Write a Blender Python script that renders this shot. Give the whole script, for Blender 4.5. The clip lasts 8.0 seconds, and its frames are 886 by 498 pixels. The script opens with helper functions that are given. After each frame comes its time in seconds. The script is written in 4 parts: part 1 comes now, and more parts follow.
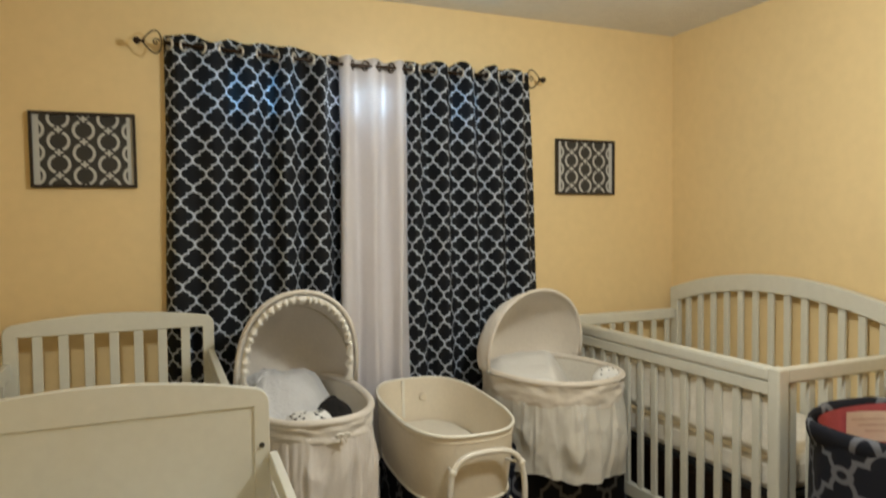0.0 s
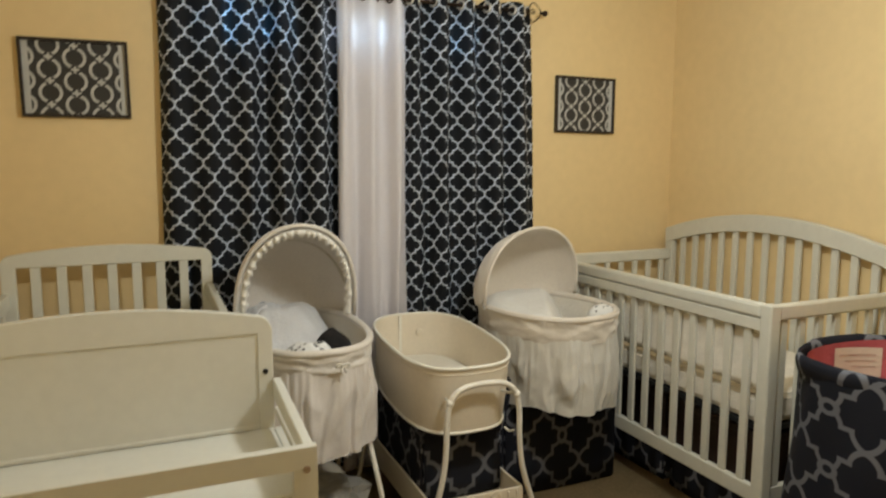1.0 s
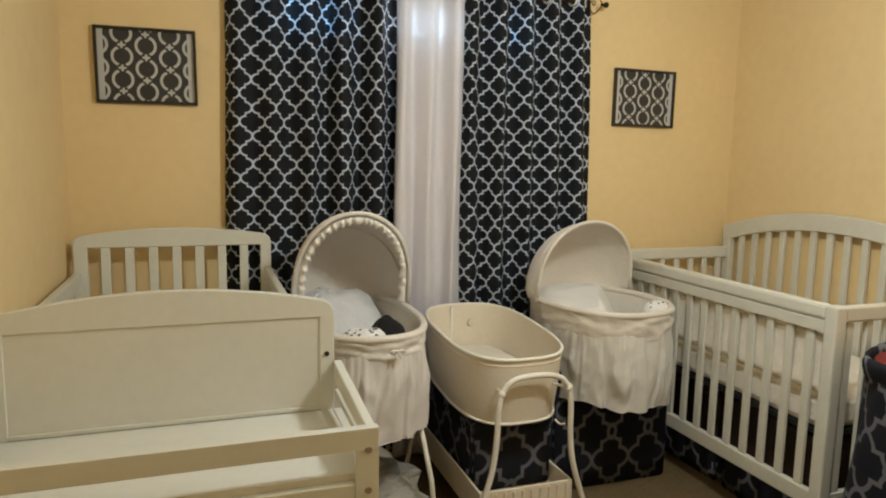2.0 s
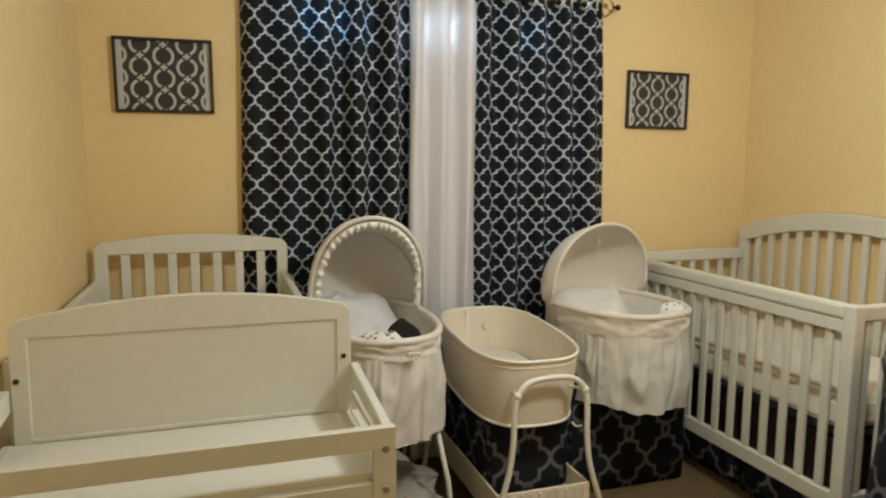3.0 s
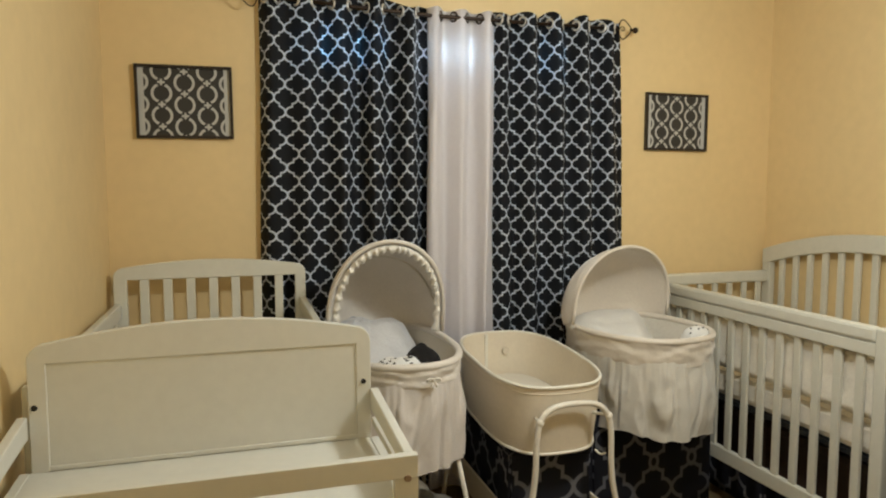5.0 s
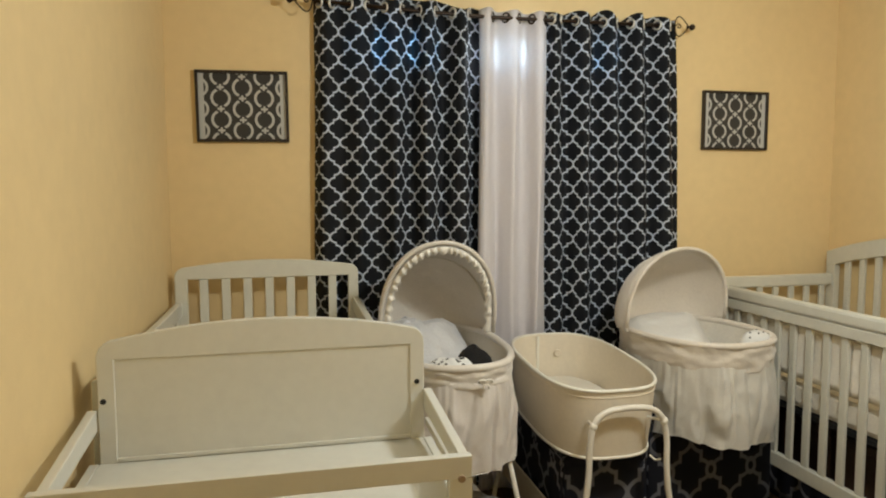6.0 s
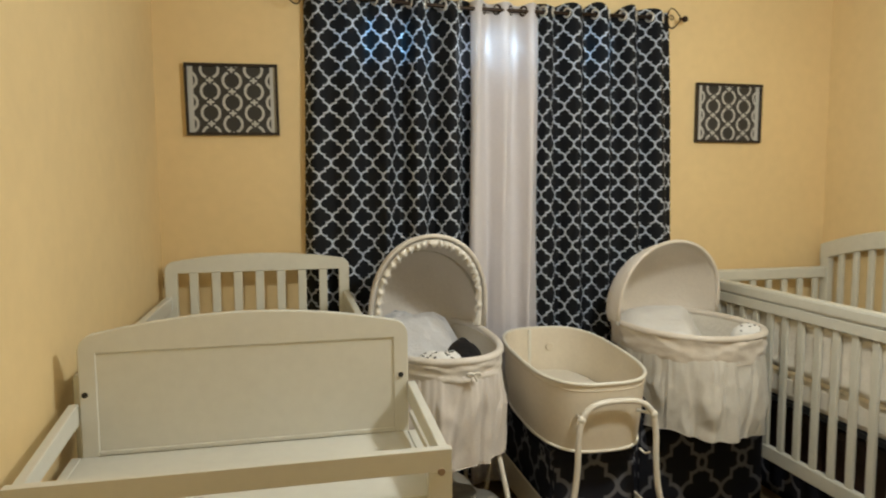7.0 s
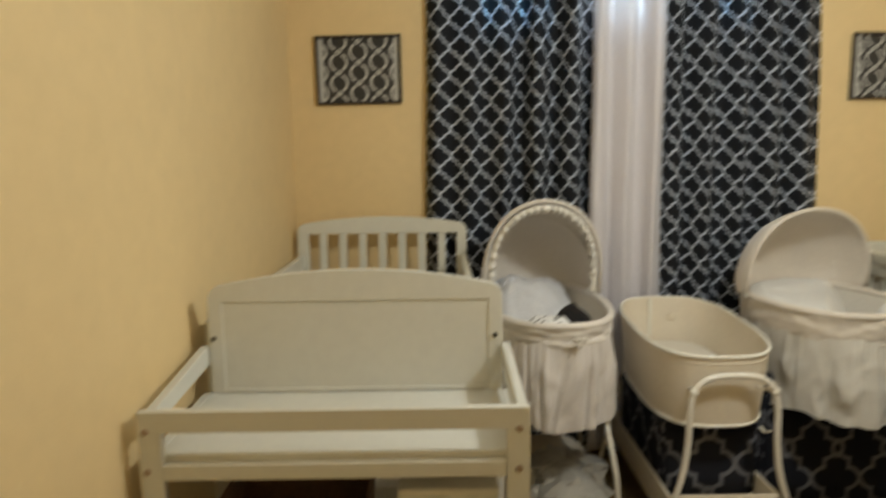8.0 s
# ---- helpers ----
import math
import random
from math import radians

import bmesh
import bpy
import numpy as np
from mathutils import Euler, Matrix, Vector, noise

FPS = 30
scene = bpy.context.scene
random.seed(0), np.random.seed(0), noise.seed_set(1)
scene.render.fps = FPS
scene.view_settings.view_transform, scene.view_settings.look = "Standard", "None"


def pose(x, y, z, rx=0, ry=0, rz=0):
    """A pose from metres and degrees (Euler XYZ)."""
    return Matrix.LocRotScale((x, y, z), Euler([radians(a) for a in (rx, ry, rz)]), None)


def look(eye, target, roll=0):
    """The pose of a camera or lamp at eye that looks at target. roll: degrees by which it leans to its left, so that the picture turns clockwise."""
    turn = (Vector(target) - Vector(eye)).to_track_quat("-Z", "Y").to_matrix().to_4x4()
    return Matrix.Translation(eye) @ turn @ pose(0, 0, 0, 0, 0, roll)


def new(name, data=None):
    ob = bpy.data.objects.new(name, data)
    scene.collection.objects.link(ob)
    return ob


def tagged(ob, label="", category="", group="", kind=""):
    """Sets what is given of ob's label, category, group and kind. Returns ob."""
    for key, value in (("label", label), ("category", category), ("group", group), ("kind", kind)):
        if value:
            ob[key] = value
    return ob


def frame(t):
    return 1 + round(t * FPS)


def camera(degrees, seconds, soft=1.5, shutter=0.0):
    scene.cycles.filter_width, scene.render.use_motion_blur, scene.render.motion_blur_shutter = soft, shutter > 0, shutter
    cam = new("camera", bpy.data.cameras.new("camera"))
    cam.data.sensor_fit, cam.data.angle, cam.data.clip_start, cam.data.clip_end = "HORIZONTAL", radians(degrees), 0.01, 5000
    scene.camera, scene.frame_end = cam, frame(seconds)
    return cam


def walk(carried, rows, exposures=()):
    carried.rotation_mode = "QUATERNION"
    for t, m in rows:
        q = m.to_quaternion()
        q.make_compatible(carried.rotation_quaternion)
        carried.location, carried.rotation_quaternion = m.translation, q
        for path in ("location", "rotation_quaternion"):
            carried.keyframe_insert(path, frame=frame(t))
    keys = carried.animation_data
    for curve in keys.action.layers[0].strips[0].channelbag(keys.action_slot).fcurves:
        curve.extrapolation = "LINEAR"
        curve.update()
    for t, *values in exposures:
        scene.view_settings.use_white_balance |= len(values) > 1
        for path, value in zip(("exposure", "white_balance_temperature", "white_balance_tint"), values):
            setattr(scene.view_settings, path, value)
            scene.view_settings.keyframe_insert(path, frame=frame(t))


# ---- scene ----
cam = camera(66.9, 8.0, soft=2.0, shutter=0.85)
PATH = [
    (0, (0.647, -3.187, 1.551), (1.417, -1.342, 1.479), -0.6),
    (0.2, (0.641, -3.173, 1.541), (1.428, -1.337, 1.433), -0.8),
    (0.5, (0.633, -3.152, 1.526), (1.446, -1.331, 1.372), -0.8),
    (0.8, (0.626, -3.168, 1.522), (1.420, -1.344, 1.316), -0.3),
    (1, (0.621, -3.178, 1.519), (1.407, -1.355, 1.279), 0.1),
    (1.2, (0.617, -3.178, 1.513), (1.350, -1.335, 1.252), 0.4),
    (1.5, (0.611, -3.177, 1.504), (1.281, -1.311, 1.238), 0.8),
    (1.7, (0.575, -3.168, 1.508), (1.237, -1.300, 1.241), 1.2),
    (2.8, (0.580, -3.200, 1.507), (1.226, -1.322, 1.269), 0.4),
    (3, (0.571, -3.189, 1.498), (1.192, -1.304, 1.255), 0.4),
    (3.2, (0.571, -3.186, 1.496), (1.176, -1.296, 1.246), 0.3),
    (3.5, (0.570, -3.182, 1.493), (1.146, -1.283, 1.245), 0.2),
    (4, (0.574, -3.159, 1.499), (1.150, -1.249, 1.354), -0.0),
    (4.2, (0.573, -3.160, 1.497), (1.162, -1.252, 1.386), 0.0),
    (4.5, (0.572, -3.162, 1.494), (1.166, -1.257, 1.360), 0.2),
    (4.7, (0.569, -3.162, 1.493), (1.157, -1.256, 1.340), 0.1),
    (5.8, (0.555, -3.159, 1.488), (1.044, -1.228, 1.303), 0.1),
    (6, (0.552, -3.160, 1.491), (0.991, -1.216, 1.325), -0.2),
    (6.5, (0.559, -3.164, 1.488), (1.047, -1.233, 1.299), -0.5),
    (7, (0.598, -3.163, 1.486), (1.034, -1.219, 1.303), -0.3),
    (7.3, (0.644, -3.191, 1.492), (1.001, -1.230, 1.326), -0.6),
    (7.5, (0.675, -3.210, 1.496), (0.945, -1.236, 1.320), -0.7),
    (7.7, (0.695, -3.214, 1.490), (0.856, -1.230, 1.291), -0.4),
    (8, (0.726, -3.219, 1.480), (0.730, -1.238, 1.203), -0.8),
]
walk(cam, [(t, look(e, g, r)) for t, e, g, r in PATH],
     exposures=[(0, -0.06), (0.5, -0.09), (1.5, -0.03), (3, 0.0), (7, 0.03), (7.5, 0.03), (8, -0.12)])

# ---- world, lamps ----
world = bpy.data.worlds.new("world")
scene.world = world
world.use_nodes = True
wn = world.node_tree.nodes
sky = wn.new("ShaderNodeTexSky")
sky.sky_type, sky.sun_disc = "NISHITA", False
sky.sun_elevation, sky.sun_rotation = radians(12), radians(200)
world.node_tree.links.new(sky.outputs[0], wn["Background"].inputs[0])
wn["Background"].inputs[1].default_value = 0.08


def lamp(name, kind, m, watts, colour, size, size_y=None):
    data = bpy.data.lights.new(name, kind)
    data.energy, data.color = watts, colour
    if kind == "AREA":
        data.size = size
        if size_y:
            data.shape, data.size_y = "RECTANGLE", size_y
    else:
        data.shadow_soft_size = size
    ob = new(name, data)
    ob.matrix_world = m
    return ob


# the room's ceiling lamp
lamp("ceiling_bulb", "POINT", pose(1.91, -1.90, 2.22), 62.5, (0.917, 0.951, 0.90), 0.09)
# sky light through the uncovered strip at the top of the window
for lx, watts, tint in ((0.97, 2.0, (0.36, 0.80, 1.0)), (1.14, 1.7, (0.36, 0.80, 1.0)), (1.515, 0.45, (0.80, 0.92, 1.0)), (1.645, 0.65, (0.80, 0.92, 1.0)), (2.07, 1.1, (0.36, 0.80, 1.0))):
    lamp("window_daylight", "AREA", pose(lx, 0.012, 2.15, -90, 0, 0), watts, tint, 0.055, 0.11)

# ---- materials ----


def mat(name, colour, rough=0.6, metal=0.0, noise_scale=0.0, vary=0.12, bump=0.0, bump_scale=60.0, spec=0.5, sheen=0.0, coat=0.0):
    """A principled material with two scales of colour variation and a fine relief."""
    m = bpy.data.materials.new(name)
    m.use_nodes = True
    n, l = m.node_tree.nodes, m.node_tree.links
    b = n["Principled BSDF"]
    b.inputs["Roughness"].default_value, b.inputs["Metallic"].default_value = rough, metal
    b.inputs["Specular IOR Level"].default_value = spec
    b.inputs["Sheen Weight"].default_value = sheen
    b.inputs["Coat Weight"].default_value = coat
    b.inputs["Base Color"].default_value = (*colour, 1)
    tc = n.new("ShaderNodeTexCoord")
    if noise_scale:
        big, small = n.new("ShaderNodeTexNoise"), n.new("ShaderNodeTexNoise")
        big.inputs["Scale"].default_value, small.inputs["Scale"].default_value = noise_scale, noise_scale * 14
        for t in (big, small):
            l.new(tc.outputs["Object"], t.inputs["Vector"])
            t.inputs["Detail"].default_value = 4
        add = n.new("ShaderNodeMath")
        add.operation = "ADD"
        l.new(big.outputs["Fac"], add.inputs[0]), l.new(small.outputs["Fac"], add.inputs[1])
        ramp = n.new("ShaderNodeMapRange")
        ramp.inputs["From Min"].default_value, ramp.inputs["From Max"].default_value = 0.7, 1.3
        ramp.inputs["To Min"].default_value, ramp.inputs["To Max"].default_value = 1 - vary, 1 + vary
        l.new(add.outputs[0], ramp.inputs["Value"])
        mul = n.new("ShaderNodeMix")
        mul.data_type, mul.blend_type = "RGBA", "MULTIPLY"
        mul.inputs["Factor"].default_value = 1
        mul.inputs["A"].default_value = (*colour, 1)
        l.new(ramp.outputs[0], mul.inputs["B"])
        l.new(mul.outputs["Result"], b.inputs["Base Color"])
        rr = n.new("ShaderNodeMapRange")
        rr.inputs["To Min"].default_value, rr.inputs["To Max"].default_value = max(rough - 0.08, 0.05), min(rough + 0.1, 1)
        l.new(big.outputs["Fac"], rr.inputs["Value"]), l.new(rr.outputs[0], b.inputs["Roughness"])
    if bump:
        bt, bn = n.new("ShaderNodeTexNoise"), n.new("ShaderNodeBump")
        bt.inputs["Scale"].default_value, bt.inputs["Detail"].default_value = bump_scale, 3
        bn.inputs["Strength"].default_value, bn.inputs["Distance"].default_value = bump, 0.01
        l.new(tc.outputs["Object"], bt.inputs["Vector"])
        l.new(bt.outputs["Fac"], bn.inputs["Height"]), l.new(bn.outputs[0], b.inputs["Normal"])
    return m


def calc(n, l, op, a, b=None, clamp=False):
    """One math node; a and b are sockets or numbers."""
    m = n.new("ShaderNodeMath")
    m.operation, m.use_clamp = op, clamp
    for i, v in enumerate((a, b)):
        if v is None:
            continue
        if isinstance(v, (int, float)):
            m.inputs[i].default_value = v
        else:
            l.new(v, m.inputs[i])
    return m.outputs[0]


def trellis(name, dark, light, across, up, line, rough, through_light=0.0, knots=0.0, lobe=0.39, power=1.9):
    """Cloth printed with a stepped quatrefoil trellis, in metres of the cloth's own UV map; knots are rings at every other crossing."""
    m = mat(name, dark, rough, bump=0.15, bump_scale=900, spec=0.15)
    n, l = m.node_tree.nodes, m.node_tree.links
    b = n["Principled BSDF"]
    uv = n.new("ShaderNodeUVMap")
    sep = n.new("ShaderNodeSeparateXYZ")
    l.new(uv.outputs[0], sep.inputs[0])
    # one quarter of a cell: its centre at (0, 0), crossings at (1, 0) and (0, 1)
    px = calc(n, l, "PINGPONG", calc(n, l, "DIVIDE", sep.outputs[0], across / 2), 1.0)
    py = calc(n, l, "PINGPONG", calc(n, l, "ADD", calc(n, l, "DIVIDE", sep.outputs[1], up / 2), 1.0), 1.0)
    # the outline turns into itself about the quarter's middle: keep the half beside (1, 0)
    low = calc(n, l, "LESS_THAN", px, 0.5)
    x = calc(n, l, "ADD", calc(n, l, "ABSOLUTE", calc(n, l, "SUBTRACT", px, 0.5)), 0.5)
    y = calc(n, l, "ABSOLUTE", calc(n, l, "SUBTRACT", py, low))
    ex = calc(n, l, "POWER", calc(n, l, "MULTIPLY", calc(n, l, "SUBTRACT", x, 0.5), 2.0), power)
    ey = calc(n, l, "POWER", calc(n, l, "DIVIDE", y, lobe), power)
    g = calc(n, l, "POWER", calc(n, l, "ADD", ex, ey), 1 / power)
    arc = calc(n, l, "MULTIPLY", calc(n, l, "ABSOLUTE", calc(n, l, "SUBTRACT", g, 1.0)), 0.40)
    tall = calc(n, l, "SUBTRACT", calc(n, l, "ABSOLUTE", calc(n, l, "SUBTRACT", y, 0.5)), 0.5 - lobe)
    near = calc(n, l, "MINIMUM", arc, calc(n, l, "MAXIMUM", calc(n, l, "SUBTRACT", x, 0.5), tall))
    if knots:
        dy = calc(n, l, "MULTIPLY", calc(n, l, "SUBTRACT", 1.0, py), 0.85)
        r = calc(n, l, "SQRT", calc(n, l, "ADD", calc(n, l, "MULTIPLY", px, px), calc(n, l, "MULTIPLY", dy, dy)))
        away = calc(n, l, "SUBTRACT", knots, r)
        near = calc(n, l, "MINIMUM", calc(n, l, "MAXIMUM", near, away), calc(n, l, "ABSOLUTE", away))
    edge = n.new("ShaderNodeMapRange")
    edge.inputs["From Min"].default_value, edge.inputs["From Max"].default_value = line * 0.8, line * 1.2
    edge.inputs["To Min"].default_value, edge.inputs["To Max"].default_value = 1, 0
    l.new(near, edge.inputs["Value"])
    mix = n.new("ShaderNodeMix")
    mix.data_type = "RGBA"
    mix.inputs["A"].default_value, mix.inputs["B"].default_value = (*dark, 1), (*light, 1)
    l.new(edge.outputs[0], mix.inputs["Factor"])
    l.new(mix.outputs["Result"], b.inputs["Base Color"])
    if through_light:
        lift = n.new("ShaderNodeMix")
        lift.data_type, lift.blend_type = "RGBA", "ADD"
        lift.inputs["Factor"].default_value = 1
        lift.inputs["B"].default_value = (0.06, 0.10, 0.13, 1)
        l.new(mix.outputs["Result"], lift.inputs["A"])
        see_through(m, through_light, lift.outputs["Result"])
    return m


def see_through(m, share, colour=None, tint=(0.8, 0.8, 0.8)):
    """Lets part of the light pass through thin cloth."""
    n, l = m.node_tree.nodes, m.node_tree.links
    t, mix = n.new("ShaderNodeBsdfTranslucent"), n.new("ShaderNodeMixShader")
    t.inputs["Color"].default_value = (*tint, 1)
    if colour is not None:
        l.new(colour, t.inputs["Color"])
    mix.inputs[0].default_value = share
    l.new(n["Principled BSDF"].outputs[0], mix.inputs[1]), l.new(t.outputs[0], mix.inputs[2])
    l.new(mix.outputs[0], n["Material Output"].inputs["Surface"])


def print_art(name):
    """The framed print: columns of linked pale rings on charcoal, pale margins at the sides."""
    m = mat(name, (0.05, 0.05, 0.05), 0.45)
    n, l = m.node_tree.nodes, m.node_tree.links
    uv, sep = n.new("ShaderNodeUVMap"), n.new("ShaderNodeSeparateXYZ")
    l.new(uv.outputs[0], sep.inputs[0])
    x, y = sep.outputs[0], sep.outputs[1]
    col = calc(n, l, "ADD", calc(n, l, "DIVIDE", calc(n, l, "SUBTRACT", x, 0.5), 0.25), 10.5)
    odd = calc(n, l, "FLOOR", calc(n, l, "MODULO", col, 2.0))
    dx = calc(n, l, "MULTIPLY", calc(n, l, "SUBTRACT", calc(n, l, "FRACT", col), 0.5), 0.093)
    rows = calc(n, l, "ADD", calc(n, l, "DIVIDE", calc(n, l, "SUBTRACT", y, 0.787), 0.328), calc(n, l, "MULTIPLY", odd, 0.49))
    f = calc(n, l, "SUBTRACT", calc(n, l, "FRACT", calc(n, l, "ADD", rows, 10.5)), 0.5)
    dy = calc(n, l, "MULTIPLY", f, 0.0945)
    r = calc(n, l, "SQRT", calc(n, l, "ADD", calc(n, l, "MULTIPLY", dx, dx), calc(n, l, "MULTIPLY", dy, dy)))
    ring = calc(n, l, "LESS_THAN", calc(n, l, "ABSOLUTE", calc(n, l, "SUBTRACT", r, 0.0375)), 0.0056)
    ey = calc(n, l, "SUBTRACT", 0.04725, calc(n, l, "ABSOLUTE", dy))
    ax = calc(n, l, "ABSOLUTE", dx)
    bar = calc(n, l, "MULTIPLY", calc(n, l, "LESS_THAN", ax, 0.0046), calc(n, l, "LESS_THAN", ey, 0.0135))
    tie = calc(n, l, "MULTIPLY", calc(n, l, "LESS_THAN", ax, 0.0150), calc(n, l, "LESS_THAN", ey, 0.0046))
    away = calc(n, l, "GREATER_THAN", calc(n, l, "ADD", ax, ey), 0.0275)
    white = calc(n, l, "MAXIMUM", calc(n, l, "MULTIPLY", ring, away), calc(n, l, "MAXIMUM", bar, tie))
    edge = calc(n, l, "PINGPONG", x, 0.5)
    white = calc(n, l, "MAXIMUM", white, calc(n, l, "LESS_THAN", edge, 0.062))
    mix = n.new("ShaderNodeMix")
    mix.data_type = "RGBA"
    mix.inputs["A"].default_value, mix.inputs["B"].default_value = (0.028, 0.028, 0.029, 1), (0.50, 0.51, 0.50, 1)
    l.new(white, mix.inputs["Factor"])
    l.new(mix.outputs["Result"], n["Principled BSDF"].inputs["Base Color"])
    return m


WALL = mat("yellow_wall_paint", (0.795, 0.610, 0.325), 0.55, noise_scale=1.3, vary=0.035, bump=0.07, bump_scale=140)
CEIL = mat("ceiling_texture", (0.74, 0.72, 0.68), 0.9, noise_scale=2, vary=0.05, bump=0.7, bump_scale=90)
CARPET = mat("beige_carpet", (0.25, 0.178, 0.092), 0.95, noise_scale=5, vary=0.2, bump=0.9, bump_scale=350, spec=0.1)
TRIMW = mat("white_trim", (0.78, 0.76, 0.70), 0.4, noise_scale=3, vary=0.04)
CRIBW = mat("white_lacquer", (0.70, 0.695, 0.62), 0.30, noise_scale=2.5, vary=0.03, bump=0.03, bump_scale=30, coat=0.15)
# the east crib's creamier white, also darkened for the weaker light there
DIMCREAM = mat("dimmed_cream_lacquer", (0.645, 0.632, 0.552), 0.32, noise_scale=2.5, vary=0.035, bump=0.03, bump_scale=30, coat=0.12)
TABLEW = mat("cream_lacquer", (0.665, 0.665, 0.615), 0.33, noise_scale=2.5, vary=0.035, bump=0.03, bump_scale=30, coat=0.1)
BOLT = mat("dull_brown_bolt", (0.36, 0.27, 0.20), 0.4, metal=0.3, noise_scale=60, vary=0.15)
BLACK = mat("black_plastic", (0.012, 0.012, 0.012), 0.45)
FRAMEB = mat("black_frame", (0.016, 0.010, 0.009), 0.35, noise_scale=20, vary=0.2)
BRONZE = mat("bronze_rod", (0.035, 0.022, 0.015), 0.4, metal=0.7, noise_scale=20, vary=0.3)
NICKEL = mat("nickel_ring", (0.72, 0.72, 0.70), 0.38, metal=0.65, noise_scale=60, vary=0.08)
SATIN = mat("cream_satin", (0.695, 0.632, 0.55), 0.42, noise_scale=7, vary=0.05, bump=0.25, bump_scale=45, sheen=0.5)
SATINW = mat("white_satin", (0.715, 0.668, 0.612), 0.40, noise_scale=7, vary=0.05, bump=0.22, bump_scale=45, sheen=0.5)
SKIRTW = mat("pinkish_white_skirt_cloth", (0.80, 0.747, 0.708), 0.34, noise_scale=9, vary=0.05, bump=0.45, bump_scale=13, sheen=0.3)
see_through(SKIRTW, 0.2)
SHEER = mat("white_skirt_cloth", (0.75, 0.72, 0.655), 0.34, noise_scale=9, vary=0.05, bump=0.45, bump_scale=13, sheen=0.3)
see_through(SHEER, 0.2)
RUFFLE = mat("white_satin_ruffle", (0.80, 0.77, 0.71), 0.28, noise_scale=9, vary=0.04, sheen=0.3)
LINER = mat("quilted_liner", (0.64, 0.60, 0.53), 0.75, noise_scale=8, vary=0.06, bump=0.3, bump_scale=50)
TUB = mat("cream_vinyl", (0.76, 0.68, 0.55), 0.5, noise_scale=4, vary=0.04, bump=0.08, bump_scale=500)
PAD = mat("cream_cotton_pad", (0.78, 0.73, 0.63), 0.8, noise_scale=9, vary=0.05, bump=0.3, bump_scale=60)
PIPE = mat("white_piping", (0.82, 0.79, 0.70), 0.45, noise_scale=8, vary=0.03)
TUBE = mat("white_steel_tube", (0.78, 0.74, 0.66), 0.3, noise_scale=10, vary=0.04)
SHEET = mat("white_sheet", (0.74, 0.73, 0.71), 0.8, noise_scale=6, vary=0.04, bump=0.35, bump_scale=25)
QUILT = mat("ivory_quilted_cotton", (0.78, 0.735, 0.65), 0.85, noise_scale=14, vary=0.09, bump=0.5, bump_scale=30)
BLUESHEET = mat("pale_blue_blanket", (0.63, 0.64, 0.675), 0.9, noise_scale=9, vary=0.07, bump=0.5, bump_scale=70, sheen=0.4)
BLACKCLOTH = mat("black_cloth", (0.007, 0.006, 0.007), 0.95, bump=0.4, bump_scale=90)
# for the added blocks that darken the space under the east crib
DARKBROWN = mat("dark_brown_filler", (0.045, 0.025, 0.018), 0.5, noise_scale=6, vary=0.25)
BROWNB = mat("brown_woven_fibre", (0.16, 0.085, 0.045), 0.7, noise_scale=12, vary=0.3, bump=0.5, bump_scale=120)
DARKMETAL = mat("dark_spring_steel", (0.03, 0.03, 0.03), 0.5, metal=0.5)
REDLINE = mat("red_lining", (0.42, 0.09, 0.10), 0.8, noise_scale=8, vary=0.1, bump=0.3, bump_scale=60)
LABELC = mat("beige_label", (0.70, 0.62, 0.49), 0.7, noise_scale=20, vary=0.06)
LABELT = mat("label_print", (0.56, 0.45, 0.34), 0.8)
BAG = mat("grey_plastic_bag", (0.50, 0.475, 0.42), 0.25, noise_scale=6, vary=0.15, bump=0.4, bump_scale=18)
see_through(BAG, 0.3)
BLIND = mat("white_blind", (0.72, 0.71, 0.68), 0.6)
CURTAIN = trellis("navy_trellis_curtain", (0.016, 0.017, 0.021), (0.63, 0.70, 0.82), 0.113, 0.1225, 0.064, 0.7, 0.22)
WHITECURT = mat("white_curtain_cloth", (0.805, 0.758, 0.785), 0.8, noise_scale=5, vary=0.03, bump=0.15, bump_scale=500, sheen=0.3)
see_through(WHITECURT, 0.22, None, (0.74, 0.86, 0.95))
BINCLOTH = trellis("navy_trellis_canvas", (0.015, 0.016, 0.023), (0.150, 0.155, 0.178), 0.202, 0.265, 0.076, 0.85, 0.0, 0.20, 0.36, 1.6)
ART = print_art("ring_print")
glass = bpy.data.materials.new("window_glass")
glass.use_nodes = True
gb = glass.node_tree.nodes["Principled BSDF"]
gb.inputs["Transmission Weight"].default_value, gb.inputs["Roughness"].default_value = 1, 0.02

# ---- mesh helpers ----


def part(name, bm, material, parent=None, label="", smooth=False, bevel=0.0):
    """Links a bmesh as one mesh object, under a thing or part where one is given."""
    bmesh.ops.recalc_face_normals(bm, faces=bm.faces)
    me = bpy.data.meshes.new(name)
    bm.to_mesh(me)
    bm.free()
    if smooth:
        for p in me.polygons:
            p.use_smooth = True
    me.materials.append(material)
    ob = new(name, me)
    if parent is not None:
        ob.parent = parent
    if bevel:
        mod = ob.modifiers.new("bevel", "BEVEL")
        mod.width, mod.segments, mod.limit_method = bevel, 2, "ANGLE"
    if label:
        ob["label"] = label
    return ob


def thing(name, label, category, at=(0, 0, 0), turn=0, group="", kind=""):
    ob = new(name)
    ob.matrix_world = pose(*at, 0, 0, turn)
    return tagged(ob, label, category, group, kind)


